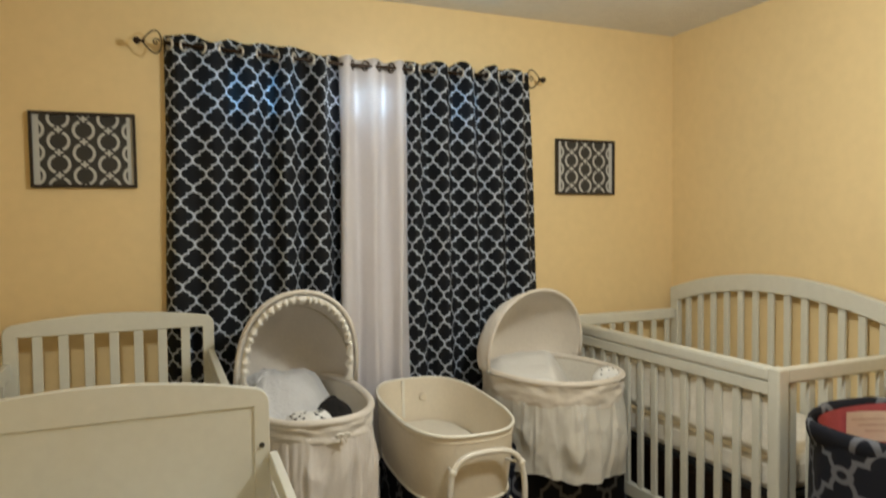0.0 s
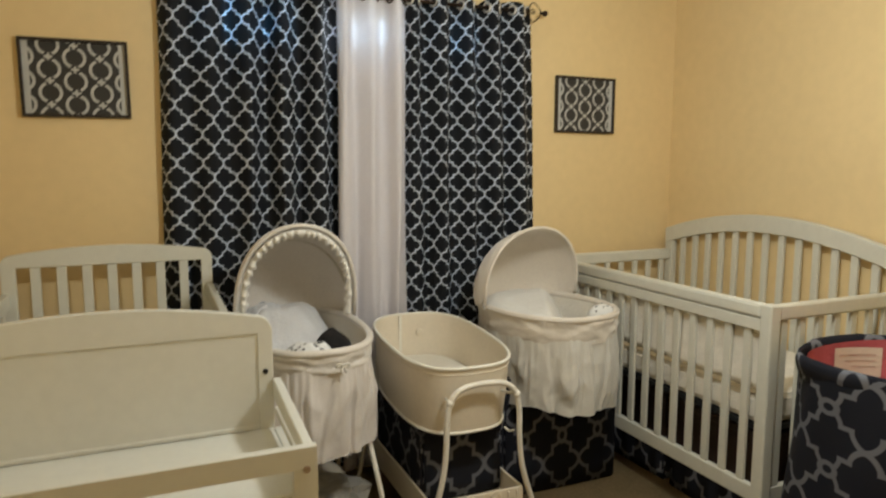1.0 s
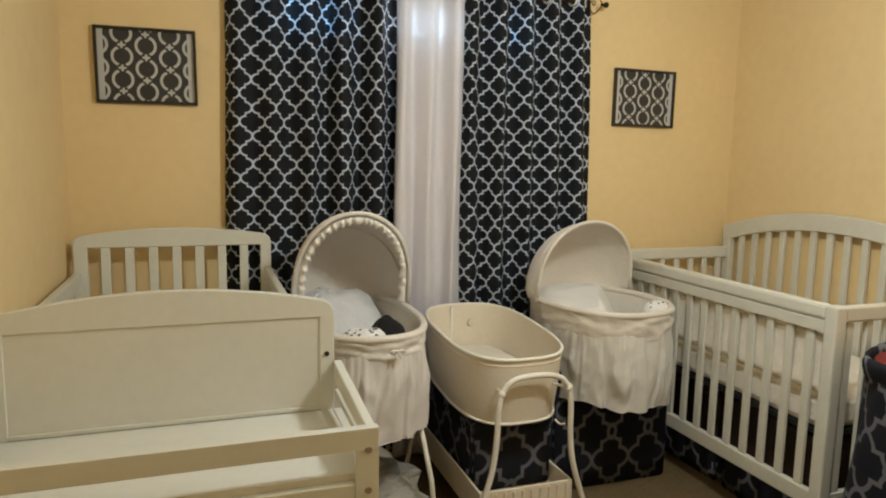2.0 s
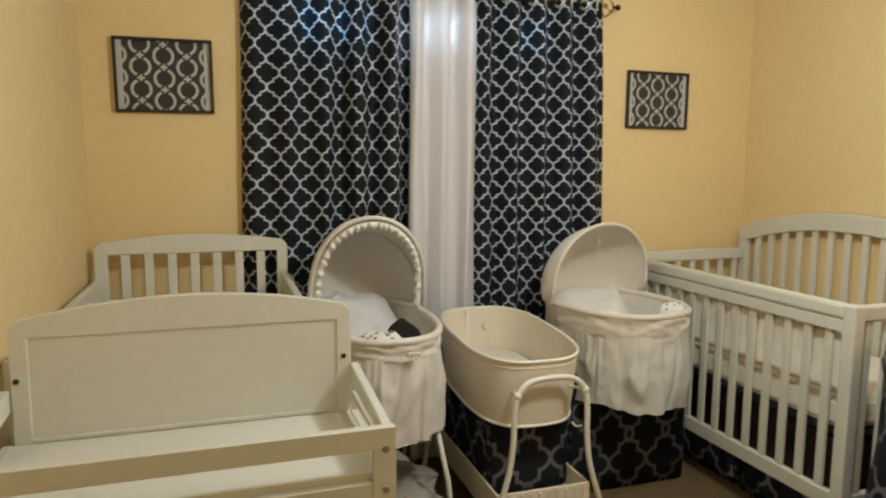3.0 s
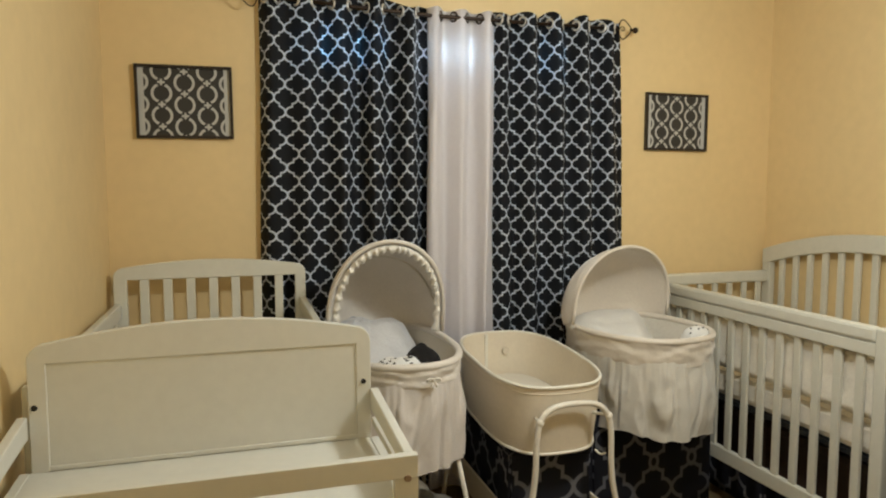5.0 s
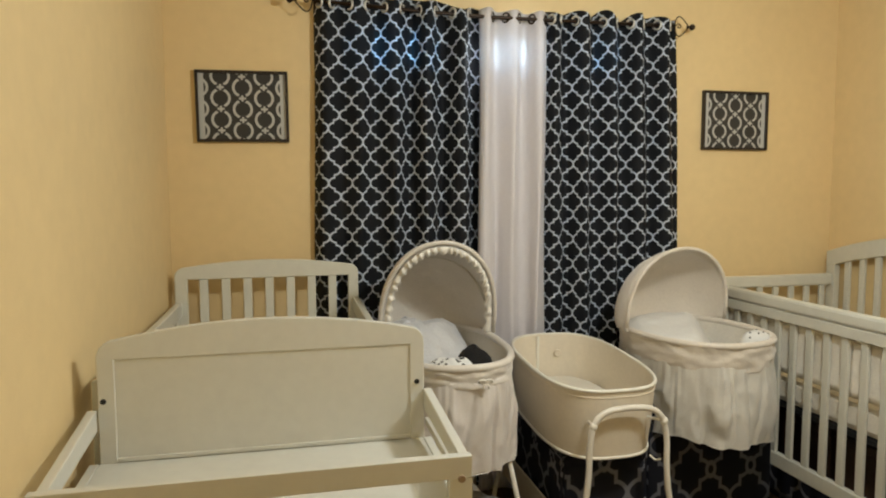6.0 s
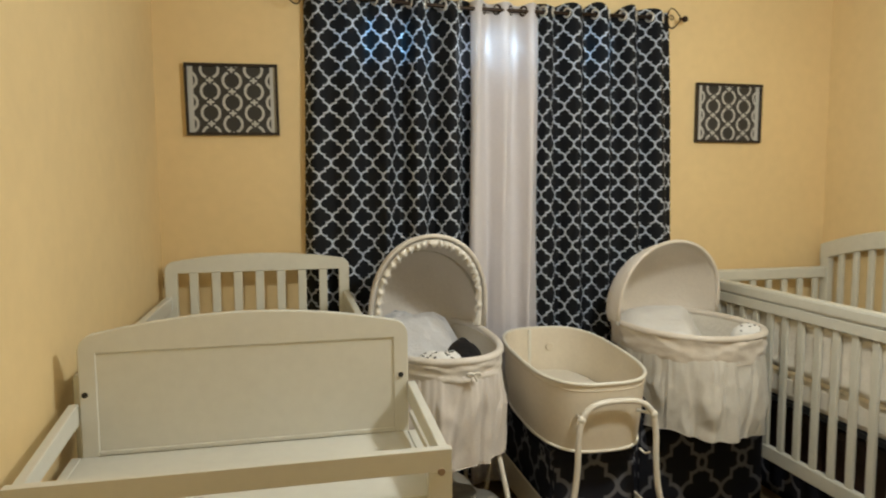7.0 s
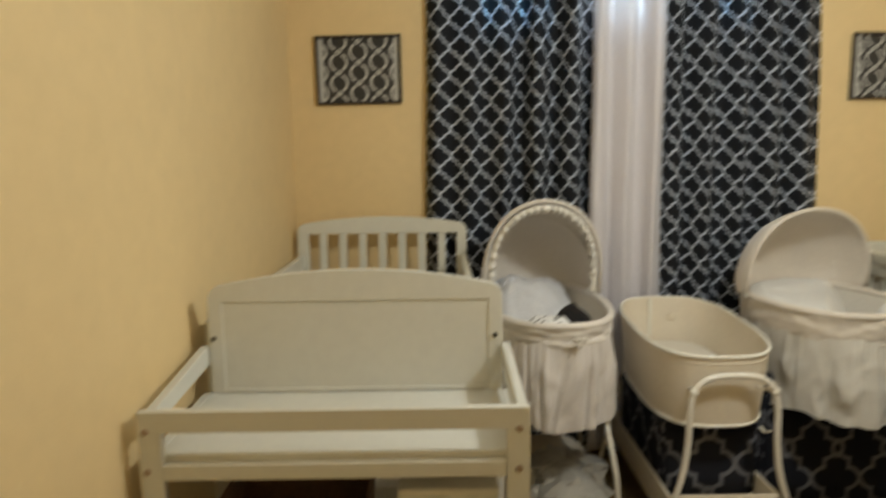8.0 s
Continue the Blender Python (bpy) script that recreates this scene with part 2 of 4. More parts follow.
def block(x0, x1, y0, y1, z0, z1, bm=None):
    bm = bm or bmesh.new()
    v = [bm.verts.new((x, y, z)) for z in (z0, z1) for x, y in ((x0, y0), (x1, y0), (x1, y1), (x0, y1))]
    for f in ((0, 3, 2, 1), (4, 5, 6, 7), (0, 1, 5, 4), (1, 2, 6, 5), (2, 3, 7, 6), (3, 0, 4, 7)):
        bm.faces.new([v[i] for i in f])
    return bm


def prism(outline, axis, a, b, bm=None):
    """A flat outline of (p, q) pairs, thick from a to b along an axis: y takes (x, z), x takes (y, z), z takes (x, y)."""
    bm = bm or bmesh.new()
    place = {"y": lambda p, q, d: (p, d, q), "x": lambda p, q, d: (d, p, q), "z": lambda p, q, d: (p, q, d)}[axis]
    lo = [bm.verts.new(place(p, q, a)) for p, q in outline]
    hi = [bm.verts.new(place(p, q, b)) for p, q in outline]
    bm.faces.new(lo), bm.faces.new(hi[::-1])
    for i in range(len(lo)):
        j = (i + 1) % len(lo)
        bm.faces.new((lo[i], lo[j], hi[j], hi[i]))
    return bm


def loft(rings, closed=True, caps=False, bm=None):
    """Skins a row of rings, each a list of points."""
    bm = bm or bmesh.new()
    vs = [[bm.verts.new(p) for p in ring] for ring in rings]
    n = len(vs[0])
    for a, b in zip(vs, vs[1:]):
        for i in range(n if closed else n - 1):
            j = (i + 1) % n
            bm.faces.new((a[i], a[j], b[j], b[i]))
    if caps:
        bm.faces.new(vs[0][::-1]), bm.faces.new(vs[-1])
    return bm


def tube(points, r, segs=10, loop=False, bm=None):
    """A round bar along a row of points."""
    pts = [Vector(p) for p in points]
    n, rings, side = len(pts), [], None
    for i, p in enumerate(pts):
        a = pts[(i - 1) % n] if loop or i else p
        b = pts[(i + 1) % n] if loop or i < n - 1 else p
        d = (b - a).normalized()
        if side is None:
            side = d.orthogonal().normalized()
        side = (side - d * side.dot(d)).normalized()
        up = d.cross(side)
        rings.append([p + (side * math.cos(k) + up * math.sin(k)) * r for k in (2 * math.pi * j / segs for j in range(segs))])
    if loop:
        rings.append(rings[0])
    bm = loft(rings, caps=not loop, bm=bm)
    if loop:
        bmesh.ops.remove_doubles(bm, verts=bm.verts, dist=1e-5)
    return bm


def smooth_line(points, steps=8):
    """A Catmull-Rom line through points."""
    p = [Vector(q) for q in points]
    p = [p[0] * 2 - p[1]] + p + [p[-1] * 2 - p[-2]]
    out = []
    for i in range(1, len(p) - 2):
        for k in range(steps):
            t = k / steps
            a, b, c, d = p[i - 1], p[i], p[i + 1], p[i + 2]
            out.append(0.5 * ((2 * b) + (c - a) * t + (2 * a - 5 * b + 4 * c - d) * t * t + (3 * b - a - 3 * c + d) * t ** 3))
    return out + [p[-2]]


def ball(c, r, bm=None, u=16, v=10, squash=(1, 1, 1)):
    bm = bm or bmesh.new()
    bmesh.ops.create_uvsphere(bm, u_segments=u, v_segments=v, radius=1,
                              matrix=Matrix.Translation(c) @ Matrix.Diagonal((r * squash[0], r * squash[1], r * squash[2], 1)))
    return bm


def disc(c, r, depth, axis="y", bm=None, n=20):
    bm = bm or bmesh.new()
    turn = {"y": pose(0, 0, 0, 90), "x": pose(0, 0, 0, 0, 90), "z": Matrix()}[axis]
    bmesh.ops.create_cone(bm, cap_ends=True, segments=n, radius1=r, radius2=r * 0.85, depth=depth, matrix=Matrix.Translation(c) @ turn)
    return bm


def oval(hw, hl, z, n=64, power=2.6, cx=0.0, cy=0.0):
    """A rounded oval ring, hw wide and hl long each way, at height z."""
    out = []
    for i in range(n):
        a = 2 * math.pi * i / n
        c, s = math.cos(a), math.sin(a)
        out.append(Vector((cx + hw * math.copysign(abs(c) ** (2 / power), c), cy + hl * math.copysign(abs(s) ** (2 / power), s), z)))
    return out


def arch(x0, x1, z_end, z_mid, corner, n=24):
    """The upper outline of an arched board, from x0 to x1, with rounded shoulders."""
    mid, half, pts = (x0 + x1) / 2, (x1 - x0) / 2, []
    for k in range(6):
        a = math.pi - k / 5 * math.pi / 2
        pts.append((x0 + corner + corner * math.cos(a), z_end - corner + corner * math.sin(a)))
    for k in range(1, n):
        x = x0 + corner + (x1 - x0 - 2 * corner) * k / n
        e = 1 - corner / half
        pts.append((x, z_end + (z_mid - z_end) * (1 - (abs(x - mid) / half / e) ** 2.0)))
    for k in range(6):
        a = math.pi / 2 - k / 5 * math.pi / 2
        pts.append((x1 - corner + corner * math.cos(a), z_end - corner + corner * math.sin(a)))
    return pts


def cloth_uv(bm, uvs):
    """Gives each vertex's cloth coordinates, in metres, to its corners."""
    layer = bm.loops.layers.uv.new("UVMap")
    bm.verts.index_update()
    for f in bm.faces:
        for lp in f.loops:
            lp[layer].uv = uvs[lp.vert.index]


def box_uv(bm):
    """Cloth coordinates in metres by each face's own plane."""
    layer = bm.loops.layers.uv.new("UVMap")
    bm.normal_update()
    for f in bm.faces:
        n = f.normal
        for lp in f.loops:
            c = lp.vert.co
            if abs(n.z) > 0.7:
                lp[layer].uv = (c.x, c.y)
            elif abs(n.x) > abs(n.y):
                lp[layer].uv = (c.y, c.z)
            else:
                lp[layer].uv = (c.x, c.z)


# ---- the room ----
X0, X1, YB, TOP = 0.028, 3.47, -3.75, 2.655


def setting(name, bm, material, label):
    return tagged(part(name, bm, material), label, "", "", "structure")


setting("floor", block(X0 - 0.1, X1 + 0.1, YB - 0.1, 0.12, -0.12, 0.0), CARPET, "beige cut-pile carpet covering the bedroom floor")
setting("ceiling", block(X0 - 0.1, X1 + 0.1, YB - 0.1, 0.12, TOP, TOP + 0.12), CEIL, "off-white textured plaster ceiling")
WX0, WX1, WZ0, WZ1 = 0.88, 2.28, 0.72, 2.205
wn_bm = block(X0 - 0.1, WX0, 0, 0.12, 0, TOP)
block(WX1, X1 + 0.1, 0, 0.12, 0, TOP, wn_bm)
block(WX0, WX1, 0, 0.12, 0, WZ0, wn_bm)
block(WX0, WX1, 0, 0.12, WZ1, TOP, wn_bm)
setting("wall_north", wn_bm, WALL, "warm yellow painted wall with the curtained window")
setting("wall_west", block(X0 - 0.1, X0, YB, 0, 0, TOP), WALL, "warm yellow painted wall beside the crib")
setting("wall_east", block(X1, X1 + 0.1, YB, 0, 0, TOP), WALL, "warm yellow painted wall behind the arched crib")
setting("wall_south", block(X0 - 0.1, X1 + 0.1, YB - 0.1, YB, 0, TOP), WALL, "warm yellow painted wall at the room's back")
for nm, b in (("baseboard_north", block(X0 + 0.013, X1 - 0.013, -0.012, 0, 0, 0.09)), ("baseboard_west", block(X0, X0 + 0.012, YB, 0, 0, 0.09)),
              ("baseboard_east", block(X1 - 0.012, X1, YB, 0, 0, 0.09))):
    setting(nm, b, TRIMW, "white painted wooden baseboard")

window = thing("window_1", "white framed window behind the closed curtains", "window", (0, 0, 0), kind="structure")
fb = block(WX0, WX1, 0.05, 0.09, WZ0, WZ0 + 0.05)
block(WX0, WX0 + 0.05, 0.05, 0.09, WZ0 + 0.05, WZ1, fb), block(WX1 - 0.05, WX1, 0.05, 0.09, WZ0 + 0.05, WZ1, fb)
block(WX0 + 0.05, WX1 - 0.05, 0.05, 0.09, WZ1 - 0.02, WZ1, fb), block(1.56, 1.60, 0.055, 0.088, WZ0 + 0.05, WZ1 - 0.02, fb)
part("window_frame", fb, TRIMW, window)
pane = part("pane", block(WX0 + 0.05, WX1 - 0.05, 0.068, 0.074, WZ0 + 0.05, WZ1 - 0.02), glass, window)
pane.visible_shadow = False
part("window_sill", block(WX0, WX1, -0.02, 0.05, WZ0 - 0.03, WZ0), TRIMW, window)
# unseen blind, added to keep the daylight to the strip above it
blind = part("blind", block(WX0 + 0.01, WX1 - 0.01, 0.020, 0.026, WZ0 + 0.02, 2.09), BLIND, window, "unseen closed white blind, added below the uncovered top strip")

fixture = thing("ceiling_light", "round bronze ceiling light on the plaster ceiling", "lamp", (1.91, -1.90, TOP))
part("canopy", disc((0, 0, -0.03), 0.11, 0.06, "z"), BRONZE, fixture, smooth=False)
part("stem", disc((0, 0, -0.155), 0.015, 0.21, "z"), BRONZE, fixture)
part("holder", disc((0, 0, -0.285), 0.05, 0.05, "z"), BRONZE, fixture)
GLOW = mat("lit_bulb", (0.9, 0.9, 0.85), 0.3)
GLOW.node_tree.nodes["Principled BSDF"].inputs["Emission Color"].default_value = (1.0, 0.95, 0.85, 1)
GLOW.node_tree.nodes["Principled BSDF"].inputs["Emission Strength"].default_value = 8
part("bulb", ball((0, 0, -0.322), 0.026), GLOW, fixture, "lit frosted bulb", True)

# ---- curtains and rod ----
ROD_Y, ROD_Z = -0.090, 2.312


def drape(name, label, x0, x1, foot0, foot1, folds, depth, material, seed, y_mid=ROD_Y, z0=0.03, lift=0.035, ring=NICKEL, ease=1.0, back=1.0, ragged=1.0, rise=0.0, origin=(0.0, 0.0)):
    """A grommet curtain: folds swing before and behind the rod; the cloth's own lengths go into its UV map."""
    rnd = random.Random(seed)
    width = x1 - x0
    th = thing(name, label, "curtain", ((x0 + x1) / 2, y_mid, ROD_Z))
    nu, nz = folds * 22, 44
    phase = [rnd.uniform(-0.5, 0.5) for _ in range(folds + 2)]
    size = [rnd.uniform(0.75, 1.2) for _ in range(folds + 2)]

    def fold(u, z):
        k = u * folds
        i = min(int(k), folds - 1)
        f = k - i
        drop = (ROD_Z - z) / ROD_Z
        a = depth * (size[i] * (1 - f) + size[i + 1] * f) * (ease + (1 - ease) * min(1, u * 1.6))
        ph = 2 * math.pi * k + 0.9 * drop * (phase[i] * (1 - f) + phase[i + 1] * f) + math.pi / 2
        curl = 0.070 * (math.exp(-u * width / 0.03) + math.exp(-(1 - u) * width / 0.03)) * back
        return curl + a * (math.cos(ph) * (1 - 0.25 * drop) + 0.22 * drop * math.sin(2.3 * ph + 2 * phase[i]))

    bm, uvs = bmesh.new(), []
    grid = []
    length = [0.0]
    for i in range(nu):
        du = 1 / nu
        dy = fold((i + 1) * du, ROD_Z) - fold(i * du, ROD_Z)
        length.append(length[-1] + math.hypot((x1 - x0) * du, dy))
    for j in range(nz + 1):
        row = []
        s = j / nz
        for i in range(nu + 1):
            u = i / nu
            top = ROD_Z + lift + rise * (1 - u) + ragged * 0.012 * math.sin(2 * math.pi * u * folds * 1.0 + seed) + ragged * 0.030 * noise.noise(Vector((u * folds * 1.3, seed, 0)))
            z = top + (z0 - top) * s
            xa, xb = x0 + (foot0 - x0) * s, x1 + (foot1 - x1) * s
            x = xa + (xb - xa) * u + 0.004 * math.sin(9 * s + 5 * u * folds)
            row.append(bm.verts.new((x - (x0 + x1) / 2, fold(u, z), z - ROD_Z)))
            uvs.append((length[i] - origin[0], z - origin[1]))
        grid.append(row)
    for a, b in zip(grid, grid[1:]):
        for i in range(nu):
            bm.faces.new((a[i], a[i + 1], b[i + 1], b[i]))
    cloth_uv(bm, uvs)
    ob = part("cloth", bm, material, th, smooth=True)
    mod = ob.modifiers.new("thick", "SOLIDIFY")
    mod.thickness = 0.0015
    if ring:
        for k in range(2 * folds):
            u = max(0.03, k / (2 * folds))
            x = x0 + (x1 - x0) * u - (x0 + x1) / 2
            lean = 1 if k % 2 else -1
            loop = [(x + 0.021 * math.cos(t) * 0.55, lean * 0.021 * math.cos(t) * 0.8, 0.021 * math.sin(t) + rise * 0.6 * (1 - u)) for t in (2 * math.pi * q / 18 for q in range(18))]
            part("grommet", tube(loop, 0.0055, 8, True), ring, th, "metal eyelet ring" if k == 0 else "", True)
    return th


drape("curtain", "navy curtain with a white trellis print, hanging on the rod", 0.668, 1.452, 0.650, 1.446, 5, 0.046, CURTAIN, 3, y_mid=-0.084, ease=0.34, rise=0.032, origin=(0.105, 2.150))
drape("curtain", "navy trellis curtain gathered narrower beside the white panel", 1.757, 2.476, 1.768, 2.568, 5, 0.043, CURTAIN, 8, origin=(0.066, 2.304))
drape("white_curtain", "plain white curtain panel between the navy curtains", 1.425, 1.818, 1.42, 1.815, 3, 0.034, WHITECURT, 5, y_mid=-0.072, lift=0.032, ring=BRONZE, back=0.0, ragged=0.2)

rod = thing("curtain_rod", "dark bronze curtain rod with wire cage finials", "curtain rod", (1.545, ROD_Y, ROD_Z))
part("pole", tube([(-0.872, 0, 0.022), (-0.45, 0, 0.004), (-0.1, 0, -0.006), (0.25, 0, -0.005), (0.872, 0, 0)], 0.009, 12), BRONZE, rod, smooth=True)
for side, x, up in ((-1, -0.880, 0.022), (1, 0.880, 0.0)):
    fin = part("finial", ball((x + side * 0.100, 0, up), 0.015), BRONZE, rod, "dark bronze ball finial", True)
    part("neck", tube([(x + side * 0.070, 0, up), (x + side * 0.092, 0, up)], 0.006, 8), BRONZE, fin, smooth=True)
    for way in (1, -1):
        arc = [(x + side * (0.002 + 0.080 * q), 0, up + way * 0.048 * math.sin(math.pi * q ** 0.62)) for q in (k / 12 for k in range(13))]
        part("wire", tube(arc, 0.0030, 6), BRONZE, fin, smooth=True)
    curl = [(x + side * (0.026 - 0.016 * (1 - q) * math.cos(9 * q)), 0, up + 0.016 * (1 - q) * math.sin(9 * q)) for q in (k / 20 for k in range(19))]
    part("scroll", tube(curl, 0.0026, 6), BRONZE, fin, smooth=True)
    part("bracket", tube([(x + side * -0.01, 0, up), (x + side * -0.01, 0.04, up - 0.012), (x + side * -0.01, 0.089, up - 0.03)], 0.006, 8), BRONZE, rod, smooth=True)

# ---- framed prints ----


def framed_print(label, x0, x1, z0, z1, tilt):
    cx, cz = (x0 + x1) / 2, (z0 + z1) / 2
    w, h, t = (x1 - x0) / 2, (z1 - z0) / 2, 0.012
    th = new("framed_print")
    th.matrix_world = pose(cx, 0, cz, 0, tilt, 0)
    tagged(th, label, "picture", "framed prints on the window wall")
    for a in (((-w, -h), (w, -h), (w - t, -h + t), (-w + t, -h + t)), ((w, -h), (w, h), (w - t, h - t), (w - t, -h + t)),
              ((w, h), (-w, h), (-w + t, h - t), (w - t, h - t)), ((-w, h), (-w, -h), (-w + t, -h + t), (-w + t, h - t))):
        part("frame_bar", prism(a, "y", -0.022, -0.002), FRAMEB, th)
    bm = bmesh.new()
    v = [bm.verts.new(p) for p in ((-w + t, -0.010, -h + t), (w - t, -0.010, -h + t), (w - t, -0.010, h - t), (-w + t, -0.010, h - t))]
    bm.faces.new(v)
    cloth_uv(bm, [(0, 0), (1, 0), (1, 1), (0, 1)])
    part("print", bm, ART, th, "charcoal print with pale linked rings")
    part("backing", block(-w + t, w - t, -0.008, -0.002, -h + t, h - t), BLACK, th)
    return th


framed_print("black framed charcoal ring print hung over the slatted crib", 0.154, 0.550, 1.722, 2.034, -0.6)
framed_print("black framed charcoal ring print hung over the lidded bassinet", 2.650, 3.036, 1.713, 2.017, 0.2)

# ---- slatted crib with the changing table before it ----
BOARD = 0.026


crib = thing("crib", "white slatted crib standing along the yellow wall", "crib", (0.45, -0.78, 0))
ox, oy = 0.45, -0.78
HX0, HX1, HY = 0.058 - ox, 0.842 - ox, -0.12 - oy
head_outline = arch(HX0, HX1, 1.175, 1.203, 0.040) + [(HX1, 0), (HX1 - 0.046, 0), (HX1 - 0.046, 1.124), (HX0 + 0.052, 1.124), (HX0 + 0.052, 0), (HX0, 0)]
part("headboard_frame", prism(head_outline, "y", HY - BOARD / 2, HY + BOARD / 2), CRIBW, crib, "arched white top rail and end posts", bevel=0.004)
for k in range(7):
    x = 0.176 - ox + k * 0.0917
    part("slat", block(x - 0.018, x + 0.018, HY - 0.008, HY + 0.008, 0.36, 1.124), CRIBW, crib, bevel=0.003)
part("bottom_rail", block(HX0 + 0.052, HX1 - 0.046, HY - 0.011, HY + 0.011, 0.29, 0.36), CRIBW, crib, bevel=0.003)
for x in (HX0 + 0.014, HX1 - 0.014):
    part("side_rail", block(x - 0.014, x + 0.014, -1.36 - oy, HY - 0.014, 0.965, 1.025), CRIBW, crib, bevel=0.005)
    part("lower_side_rail", block(x - 0.012, x + 0.012, -1.36 - oy, HY - 0.014, 0.29, 0.35), CRIBW, crib, bevel=0.004)
    for k in range(13):
        y = -0.22 - oy - k * 0.092
        part("side_slat", block(x - 0.007, x + 0.007, y - 0.016, y + 0.016, 0.35, 0.965), CRIBW, crib)
for x0, x1 in ((HX0 + 0.002, HX0 + 0.050), (HX1 - 0.048, HX1 - 0.002)):
    part("foot_post", block(x0, x1, -1.388 - oy, -1.3605 - oy, 0, 1.03), CRIBW, crib, bevel=0.004)
part("foot_rail", block(HX0 + 0.051, HX1 - 0.049, -1.384 - oy, -1.364 - oy, 0.29, 0.42), CRIBW, crib, bevel=0.003)
part("mattress", block(HX0 + 0.035, HX1 - 0.035, -1.35 - oy, HY - 0.02, 0.42, 0.54), SHEET, crib, "white sheeted mattress", bevel=0.03)

table = thing("changing_table", "cream painted changing table with an arched back panel", "changing table", (0.485, -1.64, 0))
tx, ty = 0.485, -1.64
PX0, PX1, PY = 0.086 - tx, 0.889 - tx, -1.434 - ty
RX0, RX1, RZ0, RZ1 = 0.126 - tx, 0.850 - tx, 0.846, 1.092
back_outline = arch(PX0, PX1, 1.140, 1.178, 0.042) + [(PX1, 0), (RX1, 0), (RX1, RZ1), (RX0, RZ1), (RX0, 0), (PX0, 0)]
part("back_frame", prism(back_outline, "y", PY, PY + 0.024), TABLEW, table, "arched top and stiles of the back", bevel=0.0025)
part("back_panel", block(RX0, RX1, PY + 0.0035, PY + 0.018, 0.78, RZ1), TABLEW, table, "recessed flat back panel")
part("panel_bead", block(RX0, RX1, PY - 0.002, PY + 0.004, 0.838, 0.849), TABLEW, table, bevel=0.002)
for z, x in ((0.991, 0.099 - tx), (0.991, 0.869 - tx)):
    part("screw_cap", disc((x, PY - 0.001, z), 0.0075, 0.005, "y"), BLACK, table, "black screw cap")
FY = -1.84 - ty
part("deck", block(0.0845 - tx, 0.8855 - tx, FY + 0.02, PY + 0.006, 0.818, 0.836), TABLEW, table, "flat white changing deck", bevel=0.002)
part("front_rail", block(0.065 - tx, 0.912 - tx, FY - 0.001, FY + 0.022, 0.894, 0.942), TABLEW, table, "deep front rail", bevel=0.0015)
part("front_lip", block(0.113 - tx, 0.862 - tx, FY, FY + 0.020, 0.784, 0.821), TABLEW, table, bevel=0.003)
for x0, x1 in ((0.065, 0.113), (0.862, 0.912)):
    part("leg", block(x0 - tx, x1 - tx, FY - 0.001, FY + 0.022, 0, 0.8939), TABLEW, table)
for x, z in ((0.889, 0.894), (0.889, 0.803), (0.080, 0.897), (0.080, 0.806)):
    part("bolt", disc((x - tx, FY - 0.002, z), 0.0085, 0.005, "y"), BOLT, table, "dull brown bolt head")
for x0, x1 in ((0.062, 0.084), (0.886, 0.908)):
    y0, y1 = FY + 0.0225, PY - 0.0005
    a, b = x0 - tx, x1 - tx
    sides = [part("side_board", prism([(y0, 0.900), (y1, 0.918), (y1, 0.972), (y0, 0.941)], "x", a, b), TABLEW, table, "side guard board", bevel=0.003),
             part("side_apron", block(a, b, y0, y1, 0.784, 0.838), TABLEW, table, bevel=0.002)]
    if x0 > 0.5:
        part("side_slat", prism([(y0, 0.866), (y1, 0.874), (y1, 0.892), (y0, 0.884)], "x", a + 0.004, b - 0.004), TABLEW, table, bevel=0.002)
    else:
        # this side stands a little askew, its front end drawn inwards
        for v in [v for ob in sides for v in ob.data.vertices]:
            v.co.x += 0.014 * (y1 - v.co.y) / (y1 - y0)
part("shelf", block(0.11 - tx, 0.86 - tx, FY + 0.01, PY - 0.002, 0.40, 0.418), TABLEW, table)
tub_box = thing("storage_box", "white plastic storage box on the table's lower shelf", "box", (0.735, -1.63, 0.418))
part("body", block(-0.11, 0.11, -0.14, 0.14, 0, 0.28), SHEET, tub_box, bevel=0.012)
part("lid", block(-0.118, 0.118, -0.148, 0.148, 0.28, 0.305), TRIMW, tub_box, bevel=0.008)
brown = thing("storage_basket", "dark brown storage basket on the table's lower shelf", "basket", (0.36, -1.62, 0.418))
part("body", loft([oval(0.17, 0.13, 0.0, 32, 6), oval(0.185, 0.145, 0.24, 32, 6), oval(0.175, 0.135, 0.24, 32, 6), oval(0.16, 0.12, 0.02, 32, 6)], caps=True), BROWNB, brown)

# ---- bassinets ----


